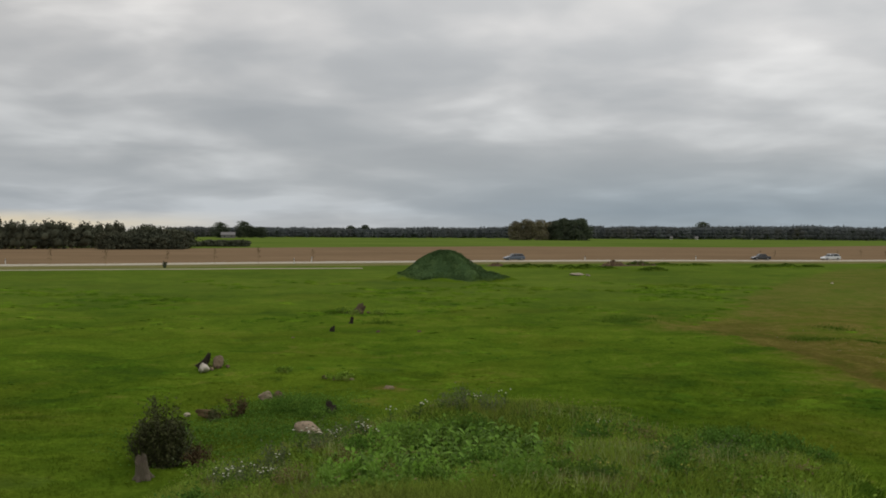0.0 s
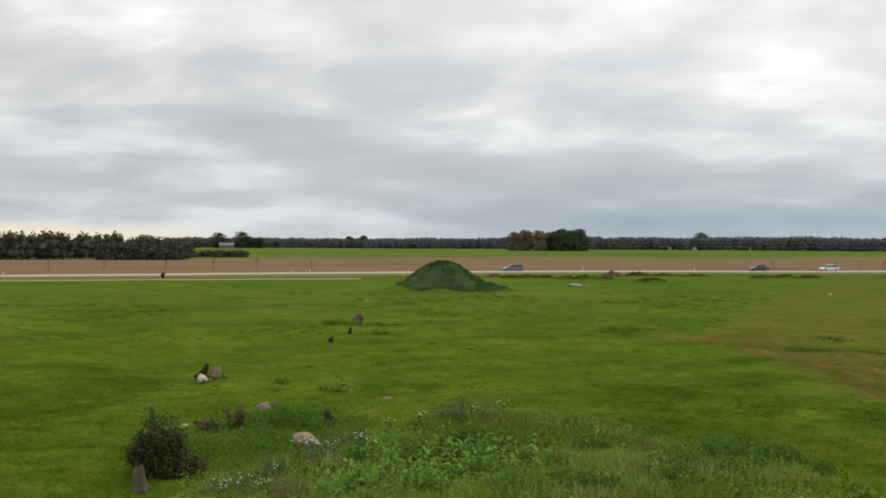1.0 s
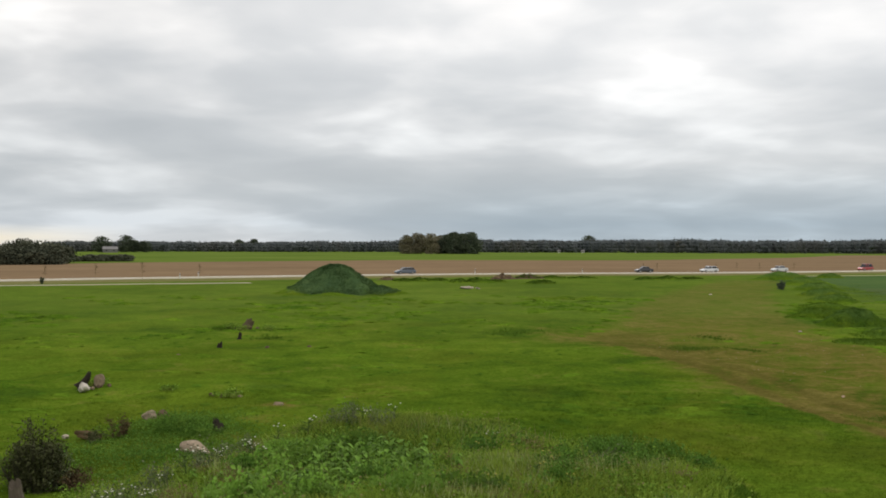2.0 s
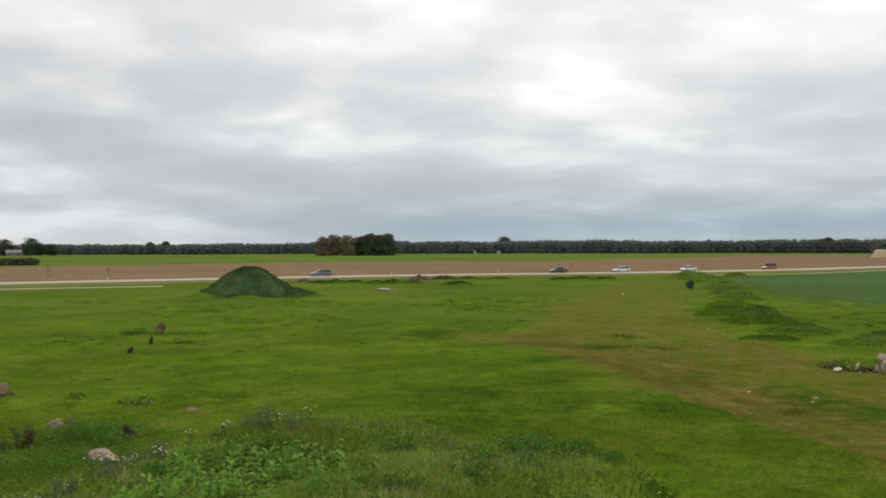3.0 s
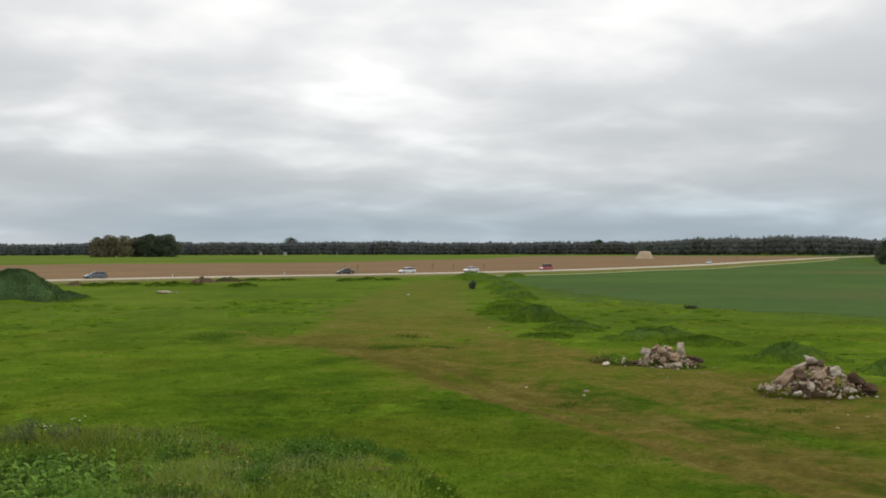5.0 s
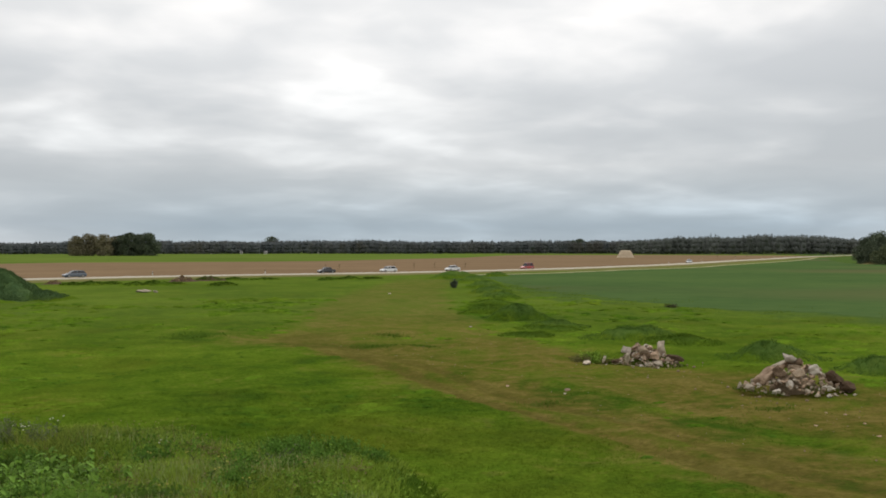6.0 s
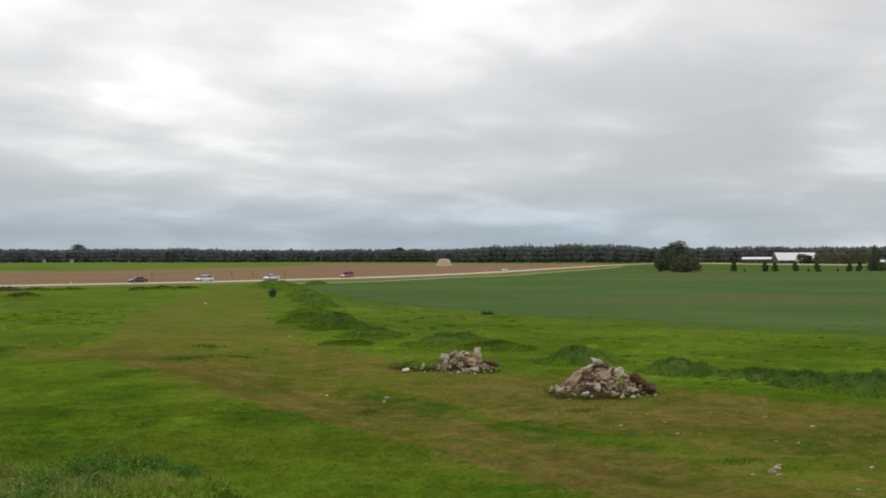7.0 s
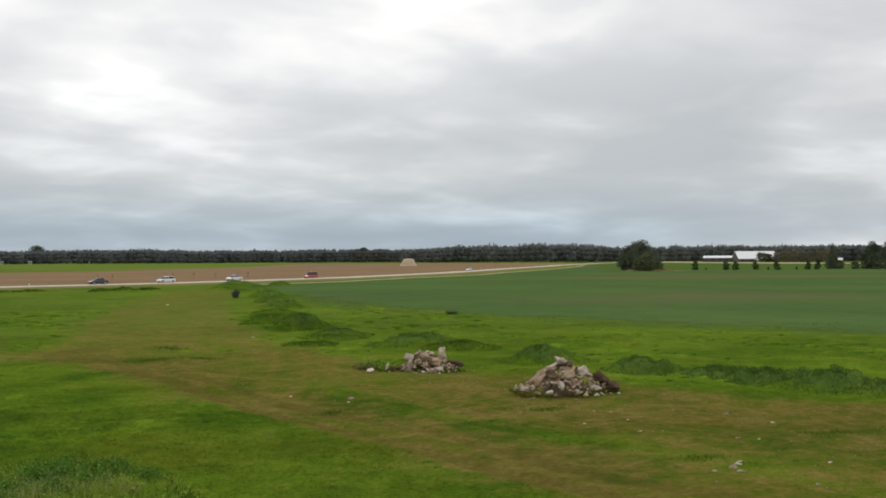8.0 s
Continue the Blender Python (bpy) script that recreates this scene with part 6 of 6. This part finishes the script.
def marker_post():
    ob = thing("marker_post", "white plastic roadside marker post", "post", "marker posts along the road")
    bm = bmesh.new()
    bmesh.ops.create_cube(bm, size=1, matrix=Matrix.LocRotScale((0, 0, 0.45), None, (0.14, 0.10, 1.1)))
    bmesh.ops.bevel(bm, geom=bm.edges[:], offset=0.02, segments=2, affect="EDGES")
    part("post_body", mesh_bm("post_body", bm, POSTW), ob)
    bm = bmesh.new()
    bmesh.ops.create_cube(bm, size=1, matrix=Matrix.LocRotScale((0, 0, 0.8), None, (0.148, 0.108, 0.2)))
    part("reflector_band", mesh_bm("reflector_band", bm, BLACK), ob, "black band")
    return ob


mp = marker_post()
first = True
for x_, off_ in ((13.6, 4.9), (34.5, 4.9), (-33.0, -4.9), (-26, 4.9), (-75, 4.9), (60, 4.9), (250, 4.9), (300, 4.9), (360, 4.9), (420, 4.9), (470, 4.9), (520, 4.9)):
    px, py, an = on_road(x_, off_)
    if first:
        mp.matrix_basis, first = pose(px, py, 0.12, 0, 0, an), False
    else:
        copy_thing(mp, pose(px, py, 0.12, 0, 0, an))


# ---------------------------------------------------------------- vehicles
def loft(bm, sections):
    """A closed skin through sections of equal vertex count."""
    rings = [[bm.verts.new(v) for v in s] for s in sections]
    for a, b in zip(rings, rings[1:]):
        for k in range(len(a)):
            bm.faces.new((a[k], a[(k + 1) % len(a)], b[(k + 1) % len(a)], b[k]))
    bm.faces.new(rings[0][::-1])
    bm.faces.new(rings[-1])


def car(label, colour, length, height, estate, category="car"):
    """A car facing along +x on its wheels: body, cabin glass, roof, lights, wheels."""
    paint = plain("car_paint_" + category, colour, 0.3, 0.15, 0.5, 0.6)
    ob = thing("car" if category == "car" else "van", label, category, "traffic on the road")
    L, W = length / 2, 0.86
    bm = bmesh.new()
    prof = [(-L, 0.45, 0.80, 0.90), (-L + 0.12, 0.25, 0.92, 0.97), (-L + 0.9, 0.22, 0.95, 1.0), (0.0, 0.22, 0.93, 1.0), (L - 1.25, 0.22, 0.90, 1.0), (L - 0.35, 0.24, 0.76, 0.97), (L - 0.05, 0.32, 0.62, 0.86), (L, 0.38, 0.55, 0.78)]
    loft(bm, [[(x, -W * k, lo), (x, W * k, lo), (x, W * k, (lo + hi) / 2 + 0.05), (x, W * k * 0.93, hi), (x, -W * k * 0.93, hi), (x, -W * k, (lo + hi) / 2 + 0.05)] for x, lo, hi, k in prof])
    bmesh.ops.recalc_face_normals(bm, faces=bm.faces[:])
    part("body", mesh_bm("body", bm, paint), ob)
    back = -L + (0.12 if estate else 0.75)
    glass = bmesh.new()
    loft(glass, [[(x, -W * k, 0.9), (x, W * k, 0.9), (x, W * k * 0.86, top), (x, -W * k * 0.86, top)] for x, k, top in
                 ((back, 0.86, 0.94), (back + 0.45, 0.88, height - 0.06), (0.2, 0.9, height - 0.05), (0.55, 0.9, height - 0.12), (L - 1.2, 0.88, 0.93))])
    bmesh.ops.recalc_face_normals(glass, faces=glass.faces[:])
    part("windows", mesh_bm("windows", glass, GLASS), ob, "dark car windows")
    bm = bmesh.new()
    loft(bm, [[(x, -W * 0.78, z), (x, W * 0.78, z), (x, W * 0.7, z + 0.05), (x, -W * 0.7, z + 0.05)] for x, z in ((back + 0.42, height - 0.09), (back + 0.7, height - 0.05), (0.2, height - 0.05), (0.5, height - 0.1))])
    part("roof", mesh_bm("roof", bm, paint), ob)
    for x, s in ((back + 0.4, 1), (-0.25, 1), (0.62, 1), (back + 0.4, -1), (-0.25, -1), (0.62, -1)):
        bm = bmesh.new()
        tube(bm, (x, s * W * 0.90, 0.9), (x - 0.12 * (1 if x > 0.3 else 0), s * W * 0.79, height - 0.08), 0.045, 0.04, 6)
        part("pillar", mesh_bm("pillar", bm, paint), ob)
    for x in (-L + 0.85, L - 0.85):
        for s in (-1, 1):
            bm = bmesh.new()
            bmesh.ops.create_cone(bm, cap_ends=True, segments=20, radius1=0.32, radius2=0.32, depth=0.2, matrix=pose(0, 0, 0, 90))
            bmesh.ops.bevel(bm, geom=[e for e in bm.edges if e.calc_face_angle(0) > 1], offset=0.03, segments=2, affect="EDGES")
            tyre = part("wheel", mesh_bm("wheel", bm, RUBBER), ob, "", pose(x, s * (W - 0.08), 0.32))
            bm = bmesh.new()
            bmesh.ops.create_cone(bm, cap_ends=True, segments=16, radius1=0.2, radius2=0.17, depth=0.05, matrix=pose(0, s * 0.095, 0, -90 * s))
            part("rim", mesh_bm("rim", bm, RIM), tyre, "metal rim")
    for x, z, mt, nm, w_ in ((L - 0.09, 0.6, LAMP_W, "headlight", 0.34), (-L + 0.03, 0.78, LAMP_R, "rear_light", 0.22)):
        for s in (-1, 1):
            bm = bmesh.new()
            bmesh.ops.create_uvsphere(bm, u_segments=12, v_segments=8, radius=1, matrix=Matrix.LocRotScale((x, s * (W - 0.28), z), None, (0.09, w_ / 2, 0.09)))
            part(nm, mesh_bm(nm, bm, mt, True), ob)
    bm = bmesh.new()
    bmesh.ops.create_cube(bm, size=1, matrix=Matrix.LocRotScale((0, 0, 0.28), None, (length - 0.25, W * 1.94, 0.16)))
    bmesh.ops.bevel(bm, geom=bm.edges[:], offset=0.05, segments=2, affect="EDGES")
    part("sill", mesh_bm("sill", bm, BLACK), ob, "black lower trim")
    return ob


def drive(ob, az, off):
    """Set a vehicle on the road at a bearing from the camera, heading along the road."""
    t = math.tan(radians(az))
    k = int(np.argmin(np.abs(r_line[:, 0] - r_line[:, 1] * t) + 1e6 * (r_line[:, 1] < 0)))
    a = r_line[k]
    # finer place on the line
    for j in (k - 1, k):
        p, q = r_line[j], r_line[j + 1]
        fp, fq = p[0] - p[1] * t, q[0] - q[1] * t
        if fp * fq <= 0:
            a = p + (q - p) * (fp / (fp - fq))
    p = a + r_n[k] * off
    ob.matrix_basis = pose(p[0], p[1], 0.19, 0, 0, math.degrees(math.atan2(-r_n[k][0], r_n[k][1])) + 180)


drive(car("blue-grey estate car driving on the road", (0.10, 0.125, 0.16), 4.6, 1.48, True), 4.43, 1.8)
drive(car("dark grey hatchback driving on the road", (0.035, 0.035, 0.04), 4.3, 1.47, False), 18.48, 1.8)
drive(car("white estate car driving on the road", (0.70, 0.72, 0.73), 4.5, 1.5, True), 22.2, 1.8)
drive(car("white saloon car driving on the road", (0.68, 0.70, 0.71), 4.5, 1.45, False), 26.05, 1.8)
drive(car("red van with a high tail driving on the road", (0.40, 0.03, 0.03), 4.7, 1.85, True, "van"), 30.5, 1.8)
drive(car("small white car far off on the road", (0.62, 0.64, 0.66), 4.3, 1.5, False), 39.8, 1.8)


# ---------------------------------------------------------------- far buildings and the sand heap
def gable(name, label, az, d, length, deep, eaves, ridge, roof_mat, wall_mat, turn=None, windows=4, category="building"):
    x, y, _z = polar(az, d)
    ob = thing(name, label, category, at=pose(x, y, 0, 0, 0, -az if turn is None else turn))
    bm = bmesh.new()
    bmesh.ops.create_cube(bm, size=1, matrix=Matrix.LocRotScale((0, 0, eaves / 2 - 0.2), None, (length, deep, eaves + 0.4)))
    part("wall", mesh_bm("wall", bm, wall_mat), ob)
    bm = bmesh.new()
    o = 0.4
    a = [(-length / 2 - o, -deep / 2 - o, eaves - 0.1), (-length / 2 - o, 0, ridge), (-length / 2 - o, deep / 2 + o, eaves - 0.1), (-length / 2 - o, deep / 2 + o, eaves - 0.35), (-length / 2 - o, 0, ridge - 0.3), (-length / 2 - o, -deep / 2 - o, eaves - 0.35)]
    loft(bm, [a, [(-p[0], p[1], p[2]) for p in a]])
    bmesh.ops.recalc_face_normals(bm, faces=bm.faces[:])
    part("roof", mesh_bm("roof", bm, roof_mat), ob)
    for s in (-1, 1):
        bm = bmesh.new()
        q = [bm.verts.new((s * length / 2, -deep / 2, eaves - 0.2)), bm.verts.new((s * length / 2, deep / 2, eaves - 0.2)), bm.verts.new((s * length / 2, 0, ridge - 0.3))]
        w2 = [bm.verts.new(v.co - Vector((s * 0.3, 0, 0))) for v in q]
        bm.faces.new(q), bm.faces.new(w2[::-1])
        for k in range(3):
            bm.faces.new((q[k], q[(k + 1) % 3], w2[(k + 1) % 3], w2[k]))
        bmesh.ops.recalc_face_normals(bm, faces=bm.faces[:])
        part("gable_end", mesh_bm("gable_end", bm, wall_mat), ob)
    for k in range(windows):
        bm = bmesh.new()
        bmesh.ops.create_cube(bm, size=1, matrix=Matrix.LocRotScale(((k + 0.5) / windows * length - length / 2, -deep / 2 - 0.02, eaves * 0.55), None, (min(1.4, length / windows * 0.5), 0.08, eaves * 0.35)))
        part("window", mesh_bm("window", bm, GLASS), ob)
    return ob


gable("barn", "large white-roofed farm barn before the wood", 55.95, 1010, 38, 26, 3.6, 11.0, WHITE, DARKWALL, -40, 5)
gable("long_shed", "long low white-roofed livestock shed", 54.3, 1022, 40, 12, 4.6, 6.6, WHITE, DARKWALL, -60, 6)
gable("outbuilding", "small pale farm outbuilding", 56.2, 985, 6, 5, 3.0, 4.4, WHITE, WALL, -30, 2)
gable("house", "white farmhouse among trees", 60.45, 900, 3.2, 4, 2.6, 4.2, WHITE, WALL, -60, 1, "house")
gable("field_shed", "small grey shed beside trees", -12.6, 1090, 15, 10, 3.6, 6.4, DULLROOF, DULLROOF, 12, 2, "shed")
for a_, d_, l_ in ((11.65, 1284, 4), (13.35, 1284, 3), (14.75, 1284, 4), (17.9, 1284, 4.5), (30.1, 1284, 4.5)):
    gable("house", "small pale house at the edge of the wood", a_, d_, l_, 5, 2.4, 3.8, DULLROOF, WALL, -a_ + 15, 2, "house")
sx_, sy_, _z = polar(35.95, 685)
bm = bmesh.new()
RINGS = ((-0.3, 6.3), (0.2, 6.0), (1.3, 5.35), (2.6, 4.75), (3.8, 4.2), (4.6, 3.75), (5.0, 3.1), (5.1, 1.6))
for zz, q in RINGS:
    for k in range(40):
        t = k * 2 * math.pi / 40
        c_, s_ = math.cos(t), math.sin(t)
        e = 1 + 0.06 * noise.noise(Vector((c_ * 2, s_ * 2, zz))) + 0.04 * noise.noise(Vector((c_ * 7, s_ * 7, zz * 1.7)))
        bm.verts.new((c_ * q * e, s_ * q * 0.8 * e, zz + (0.45 if zz > 4 else 0.15) * noise.noise(Vector((c_ * q * 0.9, s_ * q * 0.9, zz + 5)))))
bm.verts.ensure_lookup_table()
for r_ in range(len(RINGS) - 1):
    for k in range(40):
        bm.faces.new((bm.verts[r_ * 40 + k], bm.verts[r_ * 40 + (k + 1) % 40], bm.verts[(r_ + 1) * 40 + (k + 1) % 40], bm.verts[(r_ + 1) * 40 + k]))
bm.faces.new(bm.verts[-40:])
heap_ob = new("sand_heap", mesh_bm("sand_heap", bm, SAND))
heap_ob.matrix_basis = pose(sx_, sy_, 0, 0, 0, -36)
tagged(heap_ob, "flat-topped heap of pale tan sand in the field", "sand heap")
